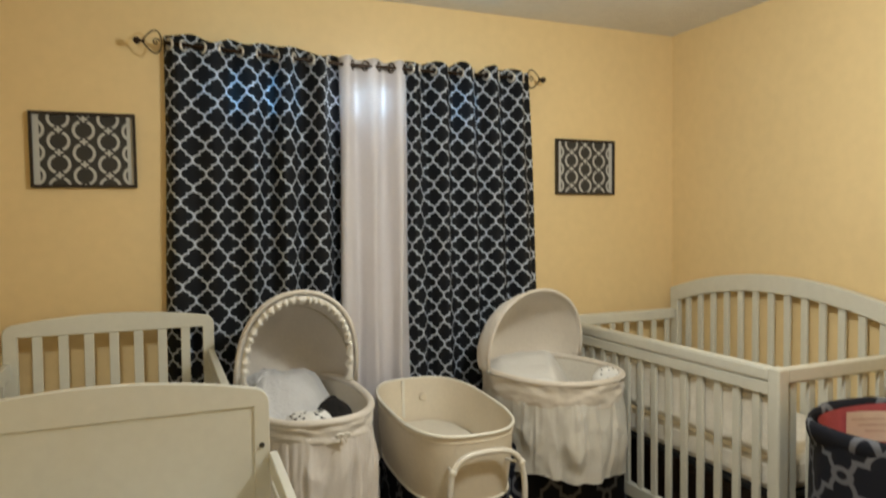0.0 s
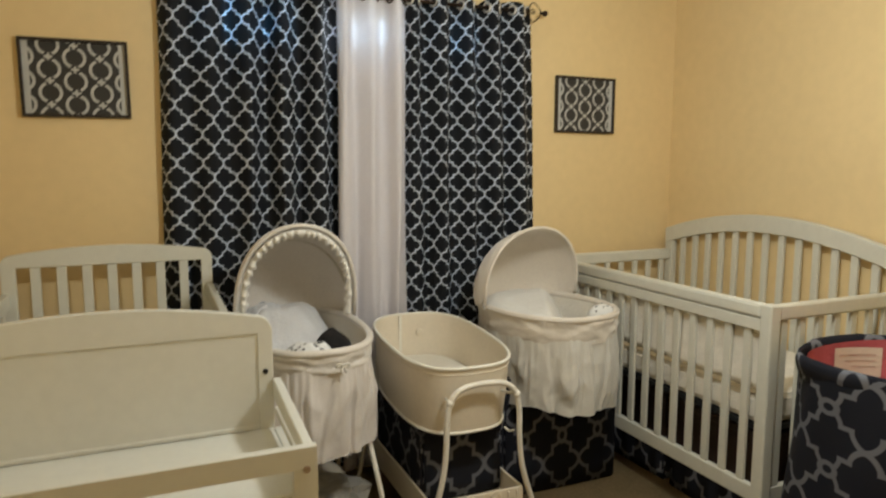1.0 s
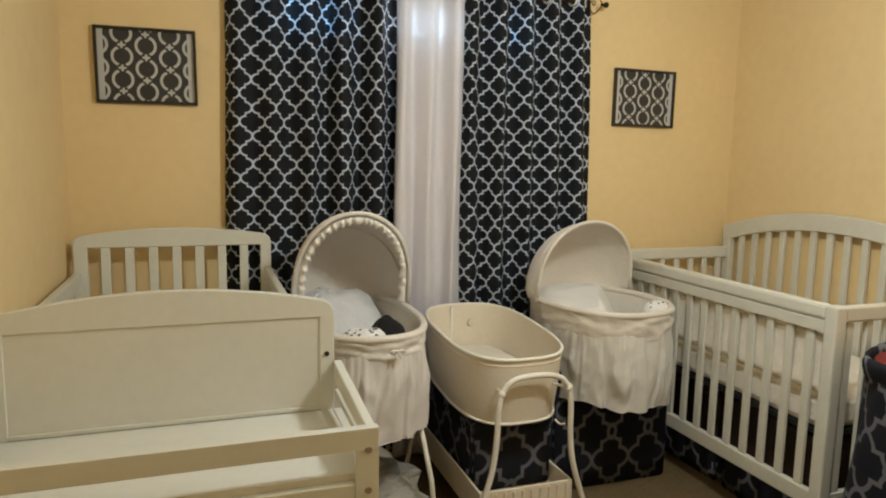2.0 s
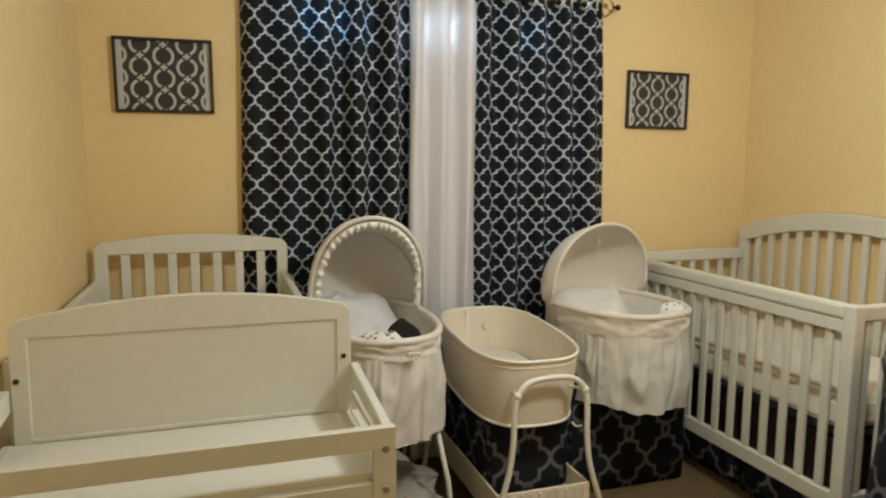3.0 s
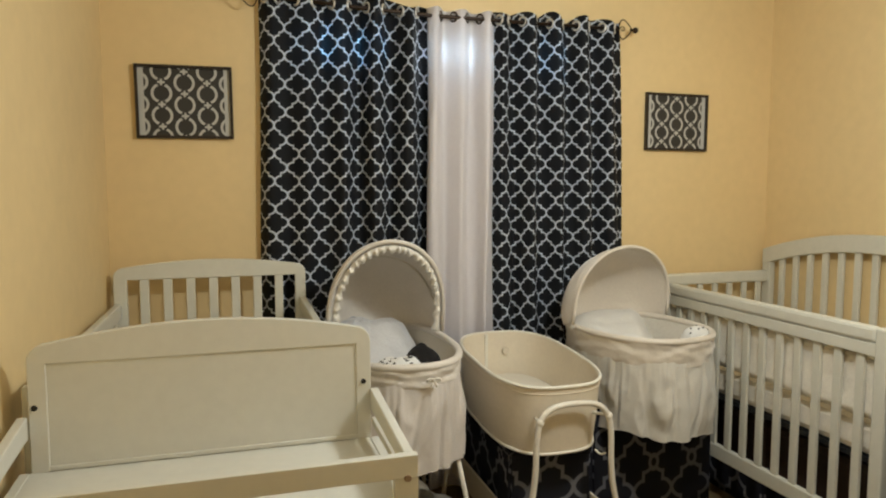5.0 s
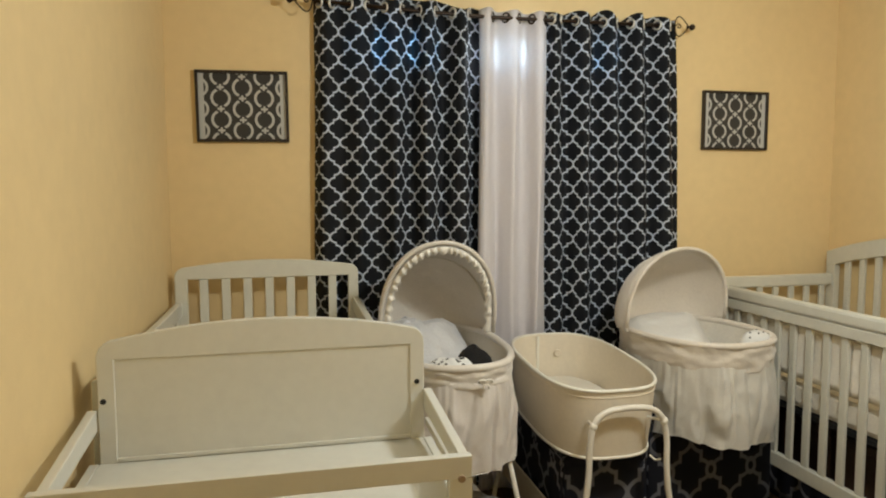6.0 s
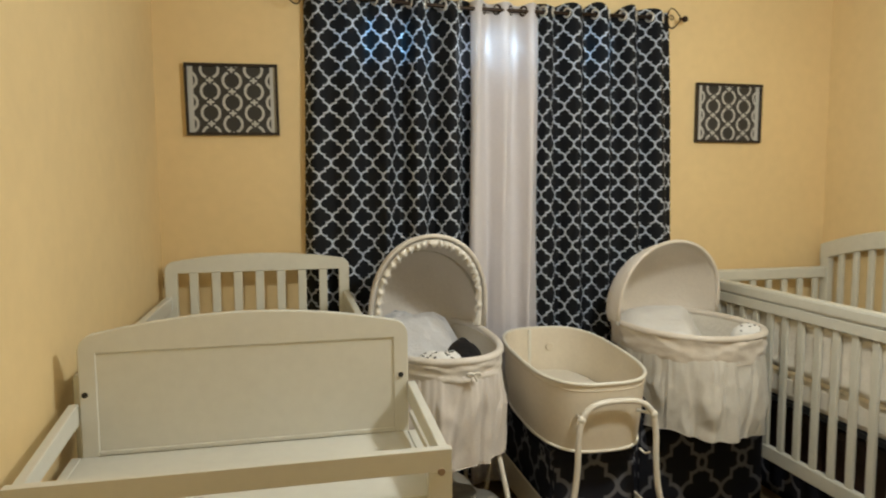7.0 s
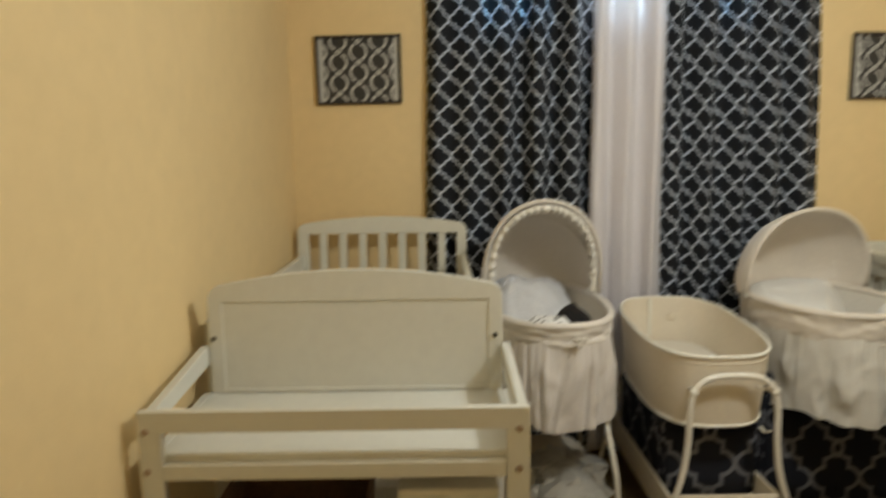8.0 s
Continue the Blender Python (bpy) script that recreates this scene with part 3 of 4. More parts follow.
def wrinkled_skirt(th, hw, hl, z_top, z_low, flare, pleats, seed, power, material, label, creases=1.0):
    """A gathered skirt hung from the rim: tight gathers at the top, broad soft folds and slanting creases below, a wavy hem."""
    rnd = random.Random(seed)
    n, rings, ph = pleats * 36, [], [rnd.uniform(0, 6.28) for _ in range(5)]
    rows = 30
    for j in range(rows + 1):
        s = j / rows
        ring = []
        for i, p in enumerate(oval(hw, hl, 0, n, power)):
            a = 2 * math.pi * i / n
            at = Vector((math.cos(a), math.sin(a), 0))
            wide = noise.noise(at * pleats * 0.20 + Vector((seed, 0, 0.8 * s))) + 0.50 * noise.noise(at * pleats * 0.42 + Vector((0, seed, 0.9 * s)))
            fine = noise.noise(at * pleats * 1.3 + Vector((seed, seed, 0.3 * s)))
            slant = Vector((2.6 * a, 1.9 * s + 0.9 * a, seed))
            fold = 0.5 - abs(noise.noise(slant)) + 0.45 * (0.5 - abs(noise.noise(slant * 2.3)))
            r = 1 + 0.13 * s ** 0.7 * wide + 0.034 * (1 - s) ** 1.6 * min(1, 6 * s) * fine + flare * math.sin(min(1, s * 1.3) * math.pi / 2)
            r += creases * 0.085 * (fold - 0.45) * min(1, 3 * s)
            bend = at * 3.1 + Vector((seed * 1.7, 0.35 * s, 0.30 * s))
            r -= 0.046 * max(0, 1 - abs(noise.noise(bend)) * 8) ** 0.8 * min(1, 2.2 * s) * (0.6 + 0.4 * s)
            hem = 0.016 * math.sin(2 * a + ph[4]) + 0.010 * math.sin(5 * a + ph[1]) + 0.012 * noise.noise(at * 4 + Vector((0, 0, seed)))
            ring.append((p.x * r, p.y * r, z_top + (z_low + hem - z_top) * s))
        rings.append(ring)
    skirt = part("skirt", loft(rings), material, th, label, True)
    mod = skirt.modifiers.new("thick", "SOLIDIFY")
    mod.thickness = 0.002
    part("hem", tube([(p[0], p[1], p[2] + 0.002) for p in rings[-1][::3]], 0.0022, 6, True), material, skirt, smooth=True)
    return skirt


def hood_arcs(hw, hinge, reach_back, height, lean, z, folds=9, n=28, shrink=1.0, rise=1.0):
    out = []
    for j in range(folds + 1):
        s = j / folds
        ang = math.radians(-9 + (lean + 9) * s)
        R = reach_back + (height - reach_back) * s ** rise
        ring = []
        for i in range(n + 1):
            t = math.pi * i / n
            c, q = math.cos(t), math.sin(t) ** 0.72
            bulge = 1 + 0.012 * math.sin(s * math.pi * 3)
            ring.append(Vector((hw * shrink * c * (1.0 - 0.06 * (1 - s) * q), hinge + R * shrink * bulge * q * math.cos(ang), z + R * shrink * bulge * q * math.sin(ang))))
        out.append(ring)
    return out


def bassinet(name, label, at, turn, hw, hl, rim, power, hinge, back, height, lean, z_low, seed, ruffle, legs=True, band=0.095, satin=SATIN, cloth=None):
    th = thing(name, label, "bassinet", at, turn, "bassinets under the window")
    n = 72
    part("rim", tube(oval(hw, hl, rim, n, power), 0.0145, 10, True), satin, th, "padded cream satin rim", True)
    part("liner", loft([oval(hw - 0.004, hl - 0.004, rim + 0.006, n, power), oval(hw - 0.022, hl - 0.022, rim - 0.05, n, power), oval(hw - 0.035, hl - 0.04, rim - 0.20, n, power),
                        oval(hw - 0.06, hl - 0.07, rim - 0.245, n, power), oval(0.02, 0.02, rim - 0.25, n, 2)], caps=False), LINER, th, "soft cream inner lining", True)
    bands = []
    n = 144
    for j in range(11):
        s = j / 10
        ring = []
        for i, p in enumerate(oval(hw, hl, 0, n, power)):
            d = Vector((p.x, p.y, 0)).normalized()
            puff = 1 + 0.024 + 0.022 * noise.noise(d * 3.2 + Vector((seed, 0, 2.6 * s))) + 0.022 * noise.noise(d * 8 + Vector((0, seed, 4 * s))) - 0.016 * s
            ring.append((p.x * puff, p.y * puff, rim - 0.008 - (band + 0.03 * noise.noise(d * 1.5 + Vector((seed, 3, 0)))) * s))
        bands.append(ring)
    part("satin_band", loft(bands), satin, th, "gathered satin band below the rim", True)
    wrinkled_skirt(th, hw * 1.0, hl * 1.0, rim - band * 0.8, z_low, 0.095 if ruffle else 0.065, 11, seed, power, cloth or SHEER, "long gathered white skirt", 0.55 if ruffle else 0.75)
    part("base", loft([oval(hw - 0.02, hl - 0.02, rim - 0.26, n, power), oval(hw - 0.05, hl - 0.05, rim - 0.29, n, power)], caps=True), TUB, th)
    part("mattress", loft([oval(hw - 0.045, hl - 0.05, rim - 0.245, n, power), oval(hw - 0.04, hl - 0.045, rim - 0.215, n, power), oval(hw - 0.06, hl - 0.07, rim - 0.195, n, power)], caps=True), SHEET, th, "white mattress pad", True)
    hood = part("hood", loft(hood_arcs(hw + 0.020, hinge, back, height, lean, rim + 0.01), closed=False), satin, th, "folding cream fabric hood", True)
    mod = hood.modifiers.new("thick", "SOLIDIFY")
    mod.thickness = 0.008
    front = hood_arcs(hw + 0.016, hinge, back, height, lean, rim + 0.01)[-1]
    part("hood_edge", tube(front, 0.009, 8), satin, hood, smooth=True)
    if ruffle:
        stay = hood_arcs(hw + 0.003, hinge, back, height - 0.008, lean, rim + 0.008)[6]
        part("rib", tube(stay, 0.0045, 8), LINER, hood, "cloth-covered wire bow", True)
        rows, steps = [], 260
        for j in range(7):
            q, row = j / 6, []
            for k in range(steps + 1):
                i = k * (len(front) - 1) / steps
                p = front[int(i)].lerp(front[min(int(i) + 1, len(front) - 1)], i - int(i))
                inward = (Vector((0, hinge, rim + 0.04)) - p).normalized()
                gather = 2 * math.pi * 24 * k / steps + 3.4 * noise.noise(Vector((k * 0.045, seed, 0)))
                wave = math.sin(gather) + 0.35 * math.sin(1.7 * gather + 1)
                row.append(p + inward * (0.016 + q * (0.031 + 0.006 * math.sin(gather + 1.2))) + Vector((0, -0.006 - 0.012 * math.sin(math.pi * q) - 0.0065 * wave * math.sin(math.pi * min(1, 0.15 + q)) ** 0.7, 0)))
            rows.append(row)
        trim = part("ruffle", loft(rows, closed=False), RUFFLE, hood, "gathered white satin ruffle", True)
        mod = trim.modifiers.new("thick", "SOLIDIFY")
        mod.thickness = 0.0015
    else:
        for sx in (-1, 1):
            part("hinge_button", disc((sx * (hw + 0.02), hinge - 0.004, rim + 0.004), 0.010, 0.010, "x"), NICKEL, hood)
    if not legs:
        return th
    for sx in (-1, 1):
        for sy in (-1, 1):
            part("leg", tube([(sx * (hw - 0.07), sy * (hl - 0.12), rim - 0.28), (sx * (hw - 0.02), sy * (hl - 0.06), 0.30), (sx * (hw + 0.0), sy * (hl - 0.02), 0.0)], 0.010, 10), TUBE, th, smooth=True)
    part("lower_shelf", loft([oval(hw - 0.03, hl - 0.05, 0.150, n, 5), oval(hw - 0.03, hl - 0.05, 0.165, n, 5)], caps=True), TUB, th)
    return th


bas_a = bassinet("bassinet", "cream bassinet with ruffled hood and long white skirt", (1.148, -0.545, 0), 0, 0.232, 0.395, 0.880, 2.5, 0.135, 0.225, 0.418, 106, 0.514, 4, True, band=0.062, satin=SATINW, cloth=SKIRTW)
bow = part("bow", ball((0.050, -0.424, 0.838), 0.009, squash=(1, 0.7, 1)), RUFFLE, bas_a, "small white satin bow", True)
for side in (-1, 1):
    loop = [(0.050 + side * (0.012 - 0.012 * math.cos(t)), -0.425 - 0.003 * math.sin(t), 0.839 + 0.006 * math.sin(t)) for t in (2 * math.pi * q / 14 for q in range(14))]
    part("bow_loop", tube(loop, 0.0042, 6, True), RUFFLE, bow, smooth=True)
    part("ribbon_tail", tube([(0.050, -0.425, 0.836), (0.050 + side * 0.008, -0.426, 0.824), (0.050 + side * 0.010, -0.426, 0.814)], 0.0036, 6), RUFFLE, bow, smooth=True)
bassinet("bassinet", "cream bassinet with plain half hood and satin band", (2.312, -0.490, 0), 10, 0.272, 0.345, 0.872, 2.3, 0.10, 0.215, 0.355, 96, 0.452, 9, False, legs=False)


def crumple(bm, amount, scale, seed):
    for v in bm.verts:
        v.co += Vector(noise.noise_vector(v.co * scale + Vector((seed, seed, 0)))) * amount


def soft_lump(name, label, category, at, size, material, seed, rough=0.25, u=40, v=26, turn=0, smooth=True):
    """A heap of soft cloth: a flattened ball with folds."""
    bm = bmesh.new()
    bmesh.ops.create_uvsphere(bm, u_segments=u, v_segments=v, radius=1)
    for q in bm.verts:
        d = noise.noise_vector(q.co * 1.7 + Vector((seed, 0, 0))) * rough + noise.noise_vector(q.co * 4.5 + Vector((0, seed, 0))) * rough * 0.35
        q.co += Vector(d)
        q.co.z = max(q.co.z, -0.35)
        q.co = Vector((q.co.x * size[0], q.co.y * size[1], (q.co.z + 0.35) * size[2]))
    ob = part(name, bm, material, None, "", smooth)
    ob.matrix_world = pose(*at, 0, 0, turn)
    return tagged(ob, label, category)


DOTS = mat("dotted_cotton", (0.80, 0.80, 0.80), 0.85, bump=0.4, bump_scale=40)
dn, dl = DOTS.node_tree.nodes, DOTS.node_tree.links
cells, coords, spot = dn.new("ShaderNodeTexVoronoi"), dn.new("ShaderNodeTexCoord"), dn.new("ShaderNodeMix")
cells.inputs["Scale"].default_value = 52
spot.data_type = "RGBA"
spot.inputs["A"].default_value, spot.inputs["B"].default_value = (0.80, 0.80, 0.80, 1), (0.02, 0.02, 0.02, 1)
dl.new(coords.outputs["Object"], cells.inputs["Vector"])
dl.new(calc(dn, dl, "LESS_THAN", cells.outputs["Distance"], 0.36), spot.inputs["Factor"])
dl.new(spot.outputs["Result"], dn["Principled BSDF"].inputs["Base Color"])


def bedding(name, label, category, at, turn, hw, hl, power, height, material, seed, lumps=1.0):
    """A blanket spread inside an oval basket; height gives its top over the floor at a local place."""
    bm, rings, edge = bmesh.new(), [], 60
    for j in range(1, 17):
        k = j / 16
        ring = []
        for p in oval(hw * k, hl * k, 0, edge, power):
            z = height(p.x, p.y) + lumps * 0.022 * noise.noise(Vector((p.x * 9, p.y * 9, seed))) + lumps * 0.010 * noise.noise(Vector((p.x * 26, p.y * 26, seed)))
            ring.append((p.x, p.y, z - 0.03 * max(0, k - 0.85) / 0.15))
        rings.append(ring)
    loft(rings, bm=bm)
    bm.verts.ensure_lookup_table()
    bm.faces.new([bm.verts[i] for i in range(edge)])
    ob = part(name, bm, material, None, "", True)
    ob.matrix_world = pose(*at, 0, 0, turn)
    return tagged(ob, label, category)


def ease_in(v, a, b):
    t = min(1, max(0, (v - a) / (b - a)))
    return t * t * (3 - 2 * t)


bedding("baby_blanket", "pale blue-white blanket laid under the bassinet's hood", "blanket", (1.155, -0.545, 0), 0, 0.190, 0.345, 2.5,
        lambda x, y: 0.705 + (0.100 + 0.125 * ease_in(y, -0.12, 0.14)) * (1 - ease_in(x - 0.35 * y, -0.06, 0.21)), BLUESHEET, 2)
soft_lump("blanket", "crumpled blue-white tulle heaped under the hood", "blanket", (1.03, -0.33, 0.875), (0.080, 0.085, 0.055), BLUESHEET, 4, 0.30)
soft_lump("dotted_cloth", "white cloth with small black dots in the bassinet", "cloth", (1.13, -0.74, 0.73), (0.13, 0.10, 0.105), DOTS, 5, 0.20)
soft_lump("black_cloth", "small black cloth lying in the bassinet", "clothing", (1.225, -0.715, 0.71), (0.085, 0.080, 0.145), BLACKCLOTH, 7, 0.10)
bedding("white_blanket", "white blanket spread inside the bassinet with a hollow", "blanket", (2.312, -0.490, 0), 10, 0.244, 0.315, 2.3,
        lambda x, y: 0.880 + 0.025 * ease_in(y, 0.0, 0.2) - 0.20 * ease_in(0.72 * x - 0.62 * y, -0.01, 0.16), SHEET, 6, 0.45)
toy = thing("stuffed_toy", "small white stuffed toy with dark dots on the rim", "toy", (2.508, -0.665, 0.70))
part("body", ball((0, 0, 0.13), 0.068, squash=(1.1, 0.9, 0.95)), SHEET, toy, smooth=True)
part("base", ball((0, 0, 0.045), 0.07, squash=(1.0, 1.0, 0.65)), SHEET, toy, smooth=True)
for turn, high in ((-150, 38), (-110, 62), (-75, 30), (-60, 66), (-120, 22), (-25, 48), (-170, 60), (60, 70)):
    ca, sa, ch, sh = math.cos(radians(turn)), math.sin(radians(turn)), math.cos(radians(high)), math.sin(radians(high))
    part("dot", ball((0.0742 * ca * ch, 0.0608 * sa * ch, 0.13 + 0.0642 * sh), 0.0042, u=8, v=6), BLACK, toy)
soft_lump("plastic_bag", "crumpled grey plastic bag on the bassinet's lower shelf", "bag", (1.19, -0.70, 0.166), (0.17, 0.21, 0.085), BAG, 21, 0.42, 22, 13, smooth=False)

# ---- vinyl cradle on a tubular stand ----
cradle = thing("cradle", "cream vinyl oval cradle on a white tubular stand", "cradle", (1.729, -0.55, 0))
CW, CL, CZ, SL = 0.233, 0.385, 0.786, 0.068


def cradle_ring(hw, hl, z, n=72, power=3.0):
    return [Vector((p.x, p.y, z + p.y * SL)) for p in oval(hw, hl, 0, n, power)]


part("rim_piping", tube(cradle_ring(CW, CL, CZ), 0.0072, 10, True), PIPE, cradle, "white piped rim", True)
part("seam", tube(cradle_ring(CW - 0.001, CL - 0.001, CZ - 0.026), 0.0020, 6, True), TUB, cradle, smooth=True)
part("outer_wall", loft([cradle_ring(CW, CL, CZ), cradle_ring(CW - 0.006, CL - 0.010, CZ - 0.13), cradle_ring(CW - 0.020, CL - 0.030, CZ - 0.27)]), TUB, cradle, "cream vinyl outer wall", True)
part("inner_wall", loft([cradle_ring(CW - 0.008, CL - 0.008, CZ), cradle_ring(CW - 0.022, CL - 0.026, CZ - 0.20)]), TUB, cradle, smooth=True)
part("bottom", loft([cradle_ring(CW - 0.020, CL - 0.030, CZ - 0.27), cradle_ring(CW - 0.030, CL - 0.04, CZ - 0.278)], caps=True), TUB, cradle)
part("bottom_piping", tube(cradle_ring(CW - 0.019, CL - 0.029, CZ - 0.268), 0.006, 8, True), PIPE, cradle, smooth=True)
part("pad", loft([cradle_ring(CW - 0.030, CL - 0.036, CZ - 0.25), cradle_ring(CW - 0.028, CL - 0.032, CZ - 0.200), cradle_ring(CW - 0.05, CL - 0.06, CZ - 0.186)], caps=True), PAD, cradle, "thin cream mattress pad", True)
part("inner_strap", block(-0.050, -0.036, CL - 0.025, CL - 0.012, CZ - 0.17, CZ + 0.022), PIPE, cradle)
part("badge", disc((0.056, CL - 0.026, CZ - 0.062), 0.019, 0.005, "y"), TUB, cradle, "round moulded vinyl badge")
for sx in (-1, 1):
    part("hook", tube(smooth_line([(0.016 + sx * 0.128, -CL + 0.036, CZ - 0.298), (0.016 + sx * 0.140, -CL + 0.016, CZ - 0.310), (0.016 + sx * 0.150, -CL - 0.004, CZ - 0.300)], 5), 0.0040, 6), PIPE, cradle, "small white stand hook", True)
for sy, tilt in ((-1, 0.0), (1, 0.05)):
    y = sy * (CL + 0.035)
    hoop = smooth_line([(-0.245, y, 0.0), (-0.215, y, 0.14), (-0.160, y, 0.33), (-0.142, y, 0.46), (-0.138, y, 0.58), (-0.118, y, 0.660), (-0.055, y, 0.700), (0.085, y, 0.700), (0.148, y, 0.660), (0.170, y, 0.58),
                        (0.174, y, 0.46), (0.192, y, 0.33), (0.255, y, 0.14), (0.300, y, 0.0)], 6)
    part("stand_hoop", tube([(p[0], p[1], p[2] + tilt * p[2]) for p in hoop], 0.0115, 10), TUBE, cradle, "bent white tube", True)
    for sx in (-1, 1):
        part("clip", ball((0.016 + sx * 0.142, y, 0.645 + tilt * 0.6), 0.0155, squash=(1, 1, 1.1), u=10, v=8), PIPE, cradle, smooth=True)
        part("pivot", tube([(0.016 + sx * 0.142, y, 0.645 + tilt * 0.6), (sx * 0.12, sy * (CL - 0.02), 0.645 + tilt * 0.6)], 0.006, 8), TUBE, cradle, smooth=True)
TZ = 0.18
part("tray_floor", block(-0.19, 0.19, -0.40, 0.40, TZ - 0.02, TZ - 0.012), TUB, cradle)
for x0, x1, y0, y1 in ((-0.20, -0.19, -0.41, 0.41), (0.19, 0.20, -0.41, 0.41), (-0.19, 0.19, -0.41, -0.40), (-0.19, 0.19, 0.40, 0.41)):
    part("tray_side", block(x0, x1, y0, y1, TZ - 0.05, TZ + 0.075), TUB, cradle, "cream wicker-look tray side", bevel=0.003)
for k in range(20):
    x = -0.18 + k * 0.019
    part("tray_weave", tube([(x, -0.412, TZ - 0.045), (x + 0.012 * (-1) ** k, -0.412, TZ + 0.065)], 0.004, 6), TUB, cradle)

# ---- fabric bins ----


def fabric_bin(label, x0, x1, y0, y1, z0, z1):
    cx, cy = (x0 + x1) / 2, (y0 + y1) / 2
    th = thing("storage_bin", label, "storage bin", (cx, cy, z0), group="navy trellis storage bins")
    w, d, h = (x1 - x0) / 2, (y1 - y0) / 2, z1 - z0
    bm = bmesh.new()
    bmesh.ops.create_cube(bm, size=1, matrix=Matrix.Translation((0, 0, h * 0.46)) @ Matrix.Diagonal((2 * w, 2 * d, h * 0.92, 1)))
    bmesh.ops.bevel(bm, geom=bm.edges[:], offset=0.012, segments=2, affect="EDGES")
    bmesh.ops.subdivide_edges(bm, edges=bm.edges[:], cuts=3, use_grid_fill=True)
    crumple(bm, 0.006, 9, cx)
    for v in bm.verts:
        v.co.z = max(v.co.z, 0.0)
    box_uv(bm)
    part("body", bm, BINCLOTH, th, smooth=True)
    bm = block(-w - 0.006, w + 0.006, -d - 0.006, d + 0.006, h * 0.86, h)
    bmesh.ops.bevel(bm, geom=bm.edges[:], offset=0.008, segments=2, affect="EDGES")
    box_uv(bm)
    part("lid", bm, BINCLOTH, th)
    return th


fabric_bin("navy canvas bin with grey trellis print below the bassinet", 2.03, 2.66, -0.605, -0.19, 0, 0.584)
fabric_bin("navy canvas bin with grey trellis print in the cradle's tray", 1.555, 1.915, -0.80, -0.22, TZ - 0.012, 0.47)
fabric_bin("low navy canvas bin pushed under the crib", 2.84, 3.34, -1.32, -0.78, 0, 0.22)
fabric_bin("low navy canvas bin pushed under the crib's far end", 2.84, 3.34, -0.74, -0.2, 0, 0.22)

# added dark blocks standing in for the shade between bins and mattress support
for by0, by1 in ((-1.31, -0.79), (-0.73, -0.21)):
    filler = thing("dark_filler", "dark brown block added to fill the dark space under the crib", "box", (3.09, (by0 + by1) / 2, 0.22), group="dark boxes under the crib")
    h = (by1 - by0) / 2
    part("body", block(-0.24, 0.24, -h, h, 0, 0.19), DARKBROWN, filler, bevel=0.006)
    part("lid", block(-0.245, 0.245, -h - 0.005, h + 0.005, 0.19, 0.225), DARKBROWN, filler, bevel=0.006)

# ---- arched convertible crib along the east wall ----
big = thing("crib", "white convertible crib with tall arched slatted back", "crib", (3.07, -0.75, 0))
bx, by = 3.07, -0.75
FX, BX, EN, EF = 2.705 - bx, 3.425 - bx, -1.415 - by, -0.085 - by
for x, y, h in ((FX, EN, 1.018), (FX, EF, 1.018)):
    part("post", block(x - 0.024, x + 0.030, y - 0.026, y + 0.026, 0, h), DIMCREAM, big, bevel=0.008)
for y in (EN, EF):
    part("back_post", block(BX - 0.018, BX + 0.018, y - 0.030, y + 0.030, 0, 1.10), DIMCREAM, big, bevel=0.005)
part("front_rail", block(FX - 0.020, FX + 0.022, EN + 0.026, EF - 0.026, 0.958, 1.018), DIMCREAM, big, "rounded top rail", bevel=0.014)
part("front_under_rail", block(FX - 0.017, FX + 0.018, EN + 0.026, EF - 0.026, 0.912, 0.958), DIMCREAM, big, bevel=0.003)
part("front_low_rail", block(FX - 0.014, FX + 0.016, EN + 0.026, EF - 0.026, 0.235, 0.300), DIMCREAM, big, bevel=0.005)
for k in range(13):
    y = -1.322 - by + k * 0.0956
    part("slat", block(FX - 0.008, FX + 0.008, y - 0.017, y + 0.017, 0.300, 0.912), DIMCREAM, big, bevel=0.003)
for y, top in ((EN, 1.016), (EF, 1.050)):
    part("end_rail", block(FX + 0.030, BX - 0.018, y - 0.018, y + 0.018, top - 0.062, top), DIMCREAM, big, bevel=0.010)
    part("end_low_rail", block(FX + 0.030, BX - 0.018, y - 0.014, y + 0.014, 0.235, 0.300), DIMCREAM, big, bevel=0.004)
    for k in range(7):
        x = 2.777 - bx + k * 0.0965
        part("end_slat", block(x - 0.016, x + 0.016, y - 0.008, y + 0.008, 0.300, top - 0.062), DIMCREAM, big, bevel=0.003)
A0, A1 = EN - 0.030, EF + 0.030
AM, AH = (A0 + A1) / 2, (A1 - A0) / 2


def arch_z(y, lift):
    return 1.168 + lift + 0.118 * (1 - ((y - AM) / AH) ** 2)


ys = [A0 + (A1 - A0) * k / 36 for k in range(37)]
part("arched_top", prism([(y, arch_z(y, 0.0)) for y in ys] + [(y, arch_z(y, -0.088)) for y in reversed(ys)], "x", BX - 0.020, BX + 0.020), DIMCREAM, big, "broad arched top board", bevel=0.006)
for k in range(13):
    y = -1.3205 - by + k * 0.0945
    part("back_slat", block(BX - 0.008, BX + 0.008, y - 0.017, y + 0.017, 0.300, arch_z(y, -0.070)), DIMCREAM, big, bevel=0.003)
part("back_low_rail", block(BX - 0.014, BX + 0.014, EN + 0.03, EF - 0.03, 0.235, 0.300), DIMCREAM, big)
part("spring_frame", block(FX + 0.030, BX - 0.024, EN + 0.03, EF - 0.03, 0.505, 0.525), DARKMETAL, big, "dark steel mattress support")
mattress = part("mattress", block(FX + 0.032, BX - 0.026, EN + 0.032, EF - 0.032, 0.526, 0.655), QUILT, None, bevel=0.03)
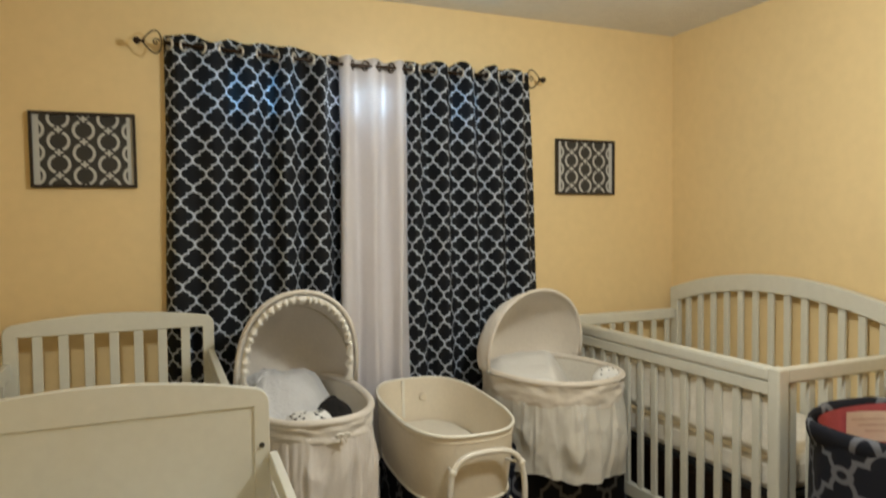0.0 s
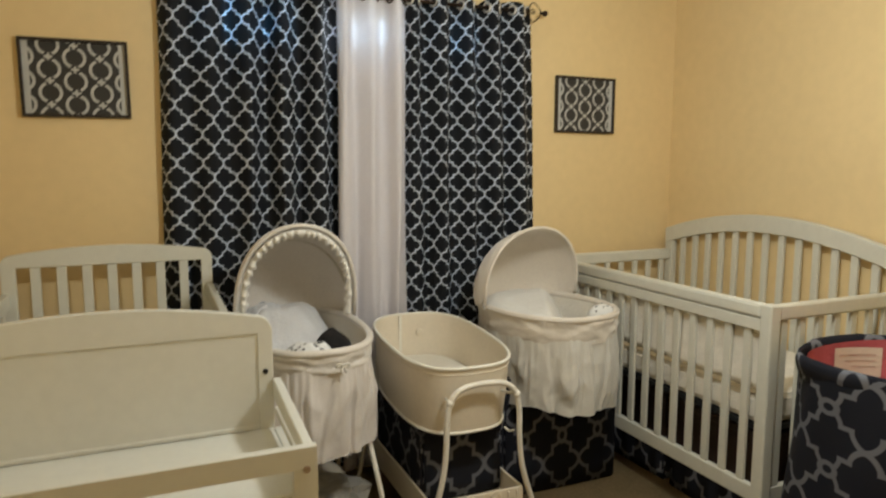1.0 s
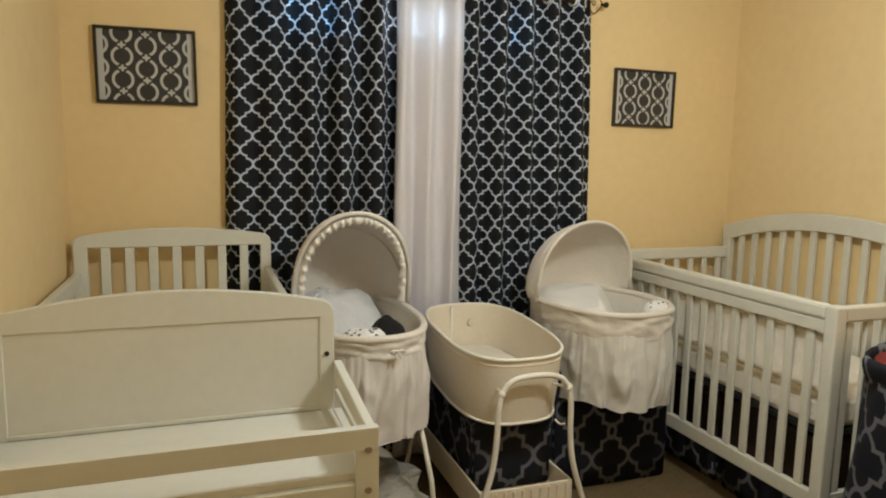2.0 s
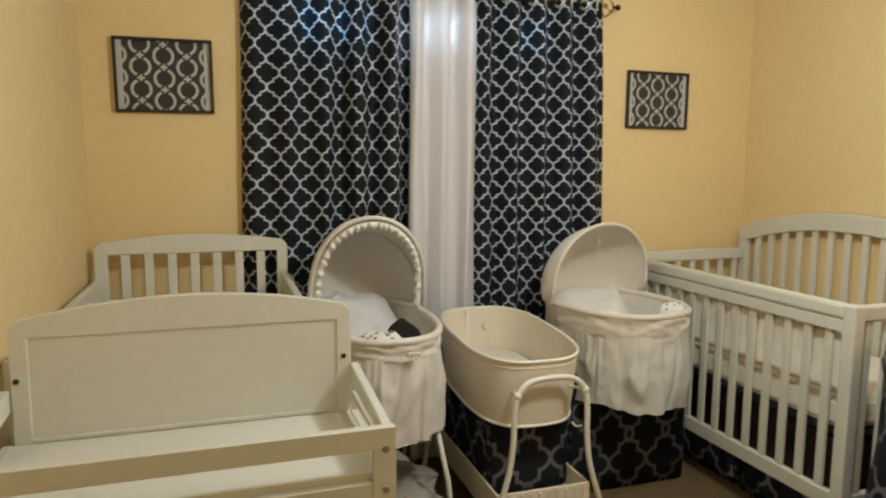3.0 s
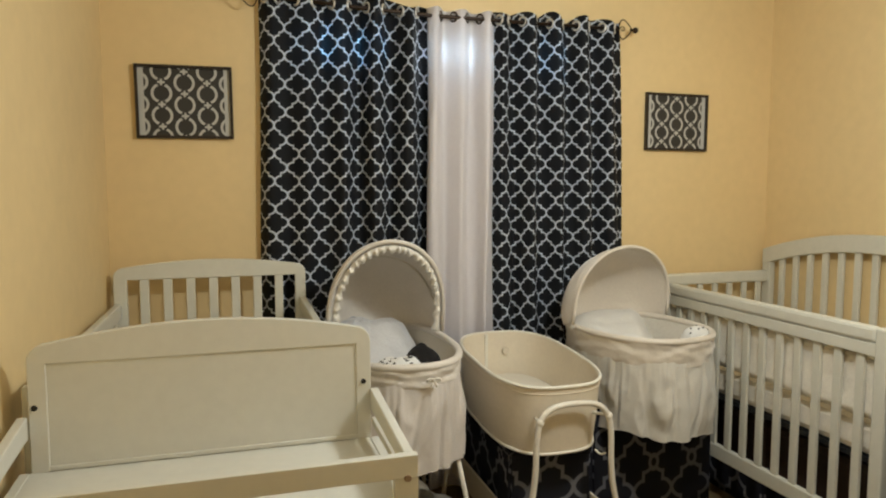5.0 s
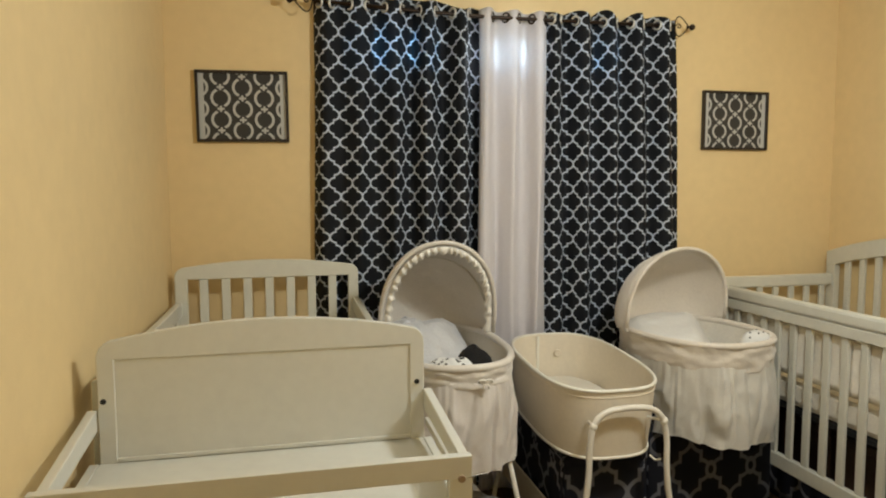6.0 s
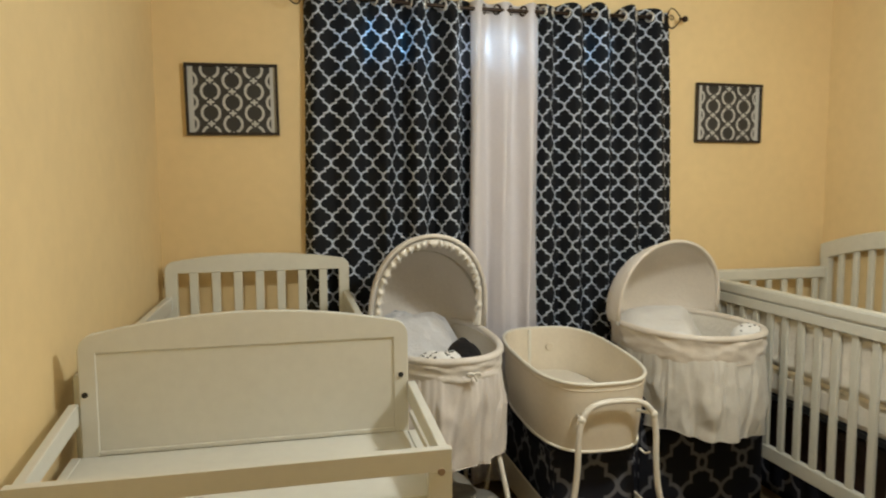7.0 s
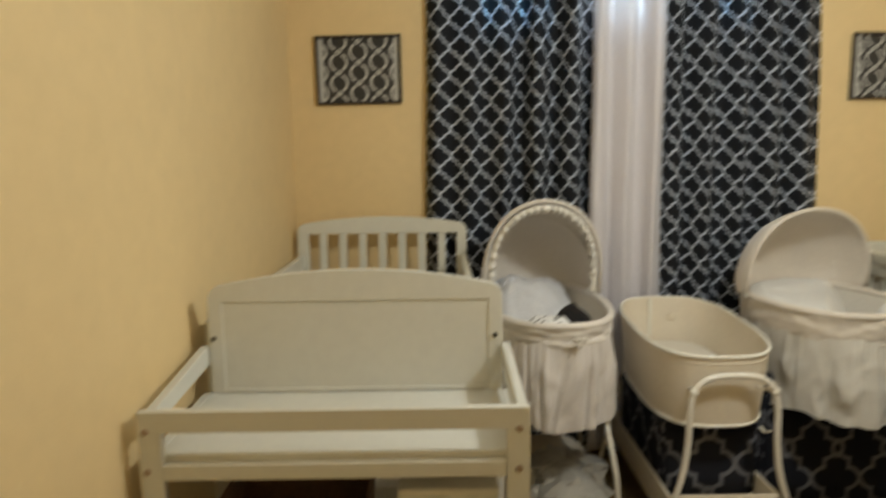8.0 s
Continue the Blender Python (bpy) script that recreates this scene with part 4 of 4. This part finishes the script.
mattress.matrix_world = pose(bx, by, 0)
tagged(mattress, "ivory sheeted crib mattress on the steel support", "mattress")
bumper = thing("crib_bumper", "soft ivory quilted bumper tied inside the crib rail", "bumper", (bx, by, 0))
B0, B1 = EN + 0.05, EF - 0.05
for q in range(3):
    y0, y1 = B0 + (B1 - B0) * q / 3 + 0.002, B0 + (B1 - B0) * (q + 1) / 3 - 0.002
    rows = []
    for j in range(9):
        s = j / 8
        rows.append([(FX + 0.024 + 0.007 * math.sin(math.pi * s) * math.sin(math.pi * i / 30) ** 0.3 + 0.004 * math.sin(40 * y + 3 * s), y, 0.674 + 0.226 * s + (0.010 * math.sin(34 * y) if j == 8 else 0))
                     for i, y in ((i, y0 + (y1 - y0) * i / 30) for i in range(31))])
    quilt = part("panel", loft(rows, closed=False), QUILT, bumper, "ivory quilted panel", True)
    mod = quilt.modifiers.new("thick", "SOLIDIFY")
    mod.thickness, mod.offset = 0.014, 1
    part("piping", tube([(p[0] + 0.004, p[1], p[2] + 0.003) for p in rows[-1]], 0.005, 8), PIPE, quilt, smooth=True)

# ---- hamper ----
hamper = thing("laundry_hamper", "round navy trellis laundry hamper with red lining", "hamper", (2.858, -1.86, 0))
HR, HZ = 0.355, 0.898
rings, uvs = [], []
hn = 56
for j in range(15):
    s = j / 14
    for_ring = []
    for i in range(hn + 1):
        a = 2 * math.pi * i / hn
        r = HR * (1.01 - 0.035 * s) + 0.012 * math.sin(3 * a + 4 * s) + 0.007 * math.sin(7 * a - 6 * s)
        for_ring.append((r * math.cos(a), r * math.sin(a), HZ * s + 0.012 * s * math.sin(2 * a + 1)))
        uvs.append((HZ * s + 0.03, a * HR))
    rings.append(for_ring)
bm = loft(rings, closed=False)
cloth_uv(bm, uvs)
part("body", bm, BINCLOTH, hamper, smooth=True)
rim_ring = [(HR * 0.975 * math.cos(a), HR * 0.975 * math.sin(a), HZ + 0.012 * math.sin(2 * a + 1)) for a in (2 * math.pi * i / hn for i in range(hn))]
cuff, cuff_uv = [], []
for j, (dr, dz) in enumerate(((0.003, -0.052), (0.009, -0.030), (0.010, -0.008), (0.004, 0.008), (-0.008, 0.008), (-0.015, -0.004), (-0.017, -0.03))):
    ring = []
    for i in range(hn + 1):
        a = 2 * math.pi * i / hn
        d = Vector((math.cos(a), math.sin(a), 0))
        wob = 0.012 * noise.noise(d * 2.2 + Vector((4, 0, 0.2 * j))) + 0.006 * noise.noise(d * 6 + Vector((0, 7, 0.4 * j)))
        r = HR * 0.975 + dr + wob
        ring.append((r * d.x, r * d.y, HZ + dz + 0.012 * math.sin(2 * a + 1) + 0.6 * wob))
        cuff_uv.append((0.870 + 0.010 * j, a * HR + 0.05))
    cuff.append(ring)
bm = loft(cuff, closed=False)
cloth_uv(bm, cuff_uv)
part("cuff", bm, BINCLOTH, hamper, "soft folded cloth cuff", True)
part("lining", loft([[(p[0] * 0.915, p[1] * 0.915, p[2] - 0.006) for p in rim_ring], [(p[0] * 0.87, p[1] * 0.87, p[2] - 0.35) for p in rim_ring], [(p[0] * 0.02, p[1] * 0.02, p[2] - 0.42) for p in rim_ring]]), REDLINE, hamper, "dusty red inner lining", True)
label_rows = [[(HR * 0.862 * math.cos(a), HR * 0.862 * math.sin(a), HZ - 0.03 - 0.11 * q) for a in (radians(52 + 34 * k / 8) for k in range(9))] for q in (0, 1)]
tag = part("care_label", loft(label_rows, closed=False), LABELC, hamper, "beige sewn-in label", True)
for q in range(3):
    z = HZ - 0.055 - 0.022 * q
    bar = [[(HR * 0.857 * math.cos(a), HR * 0.857 * math.sin(a), z - dz) for a in (radians(56 + (26 - 5 * q) * k / 8) for k in range(9))] for dz in (0, 0.005)]
    part("printed_line", loft(bar, closed=False), LABELT, tag)
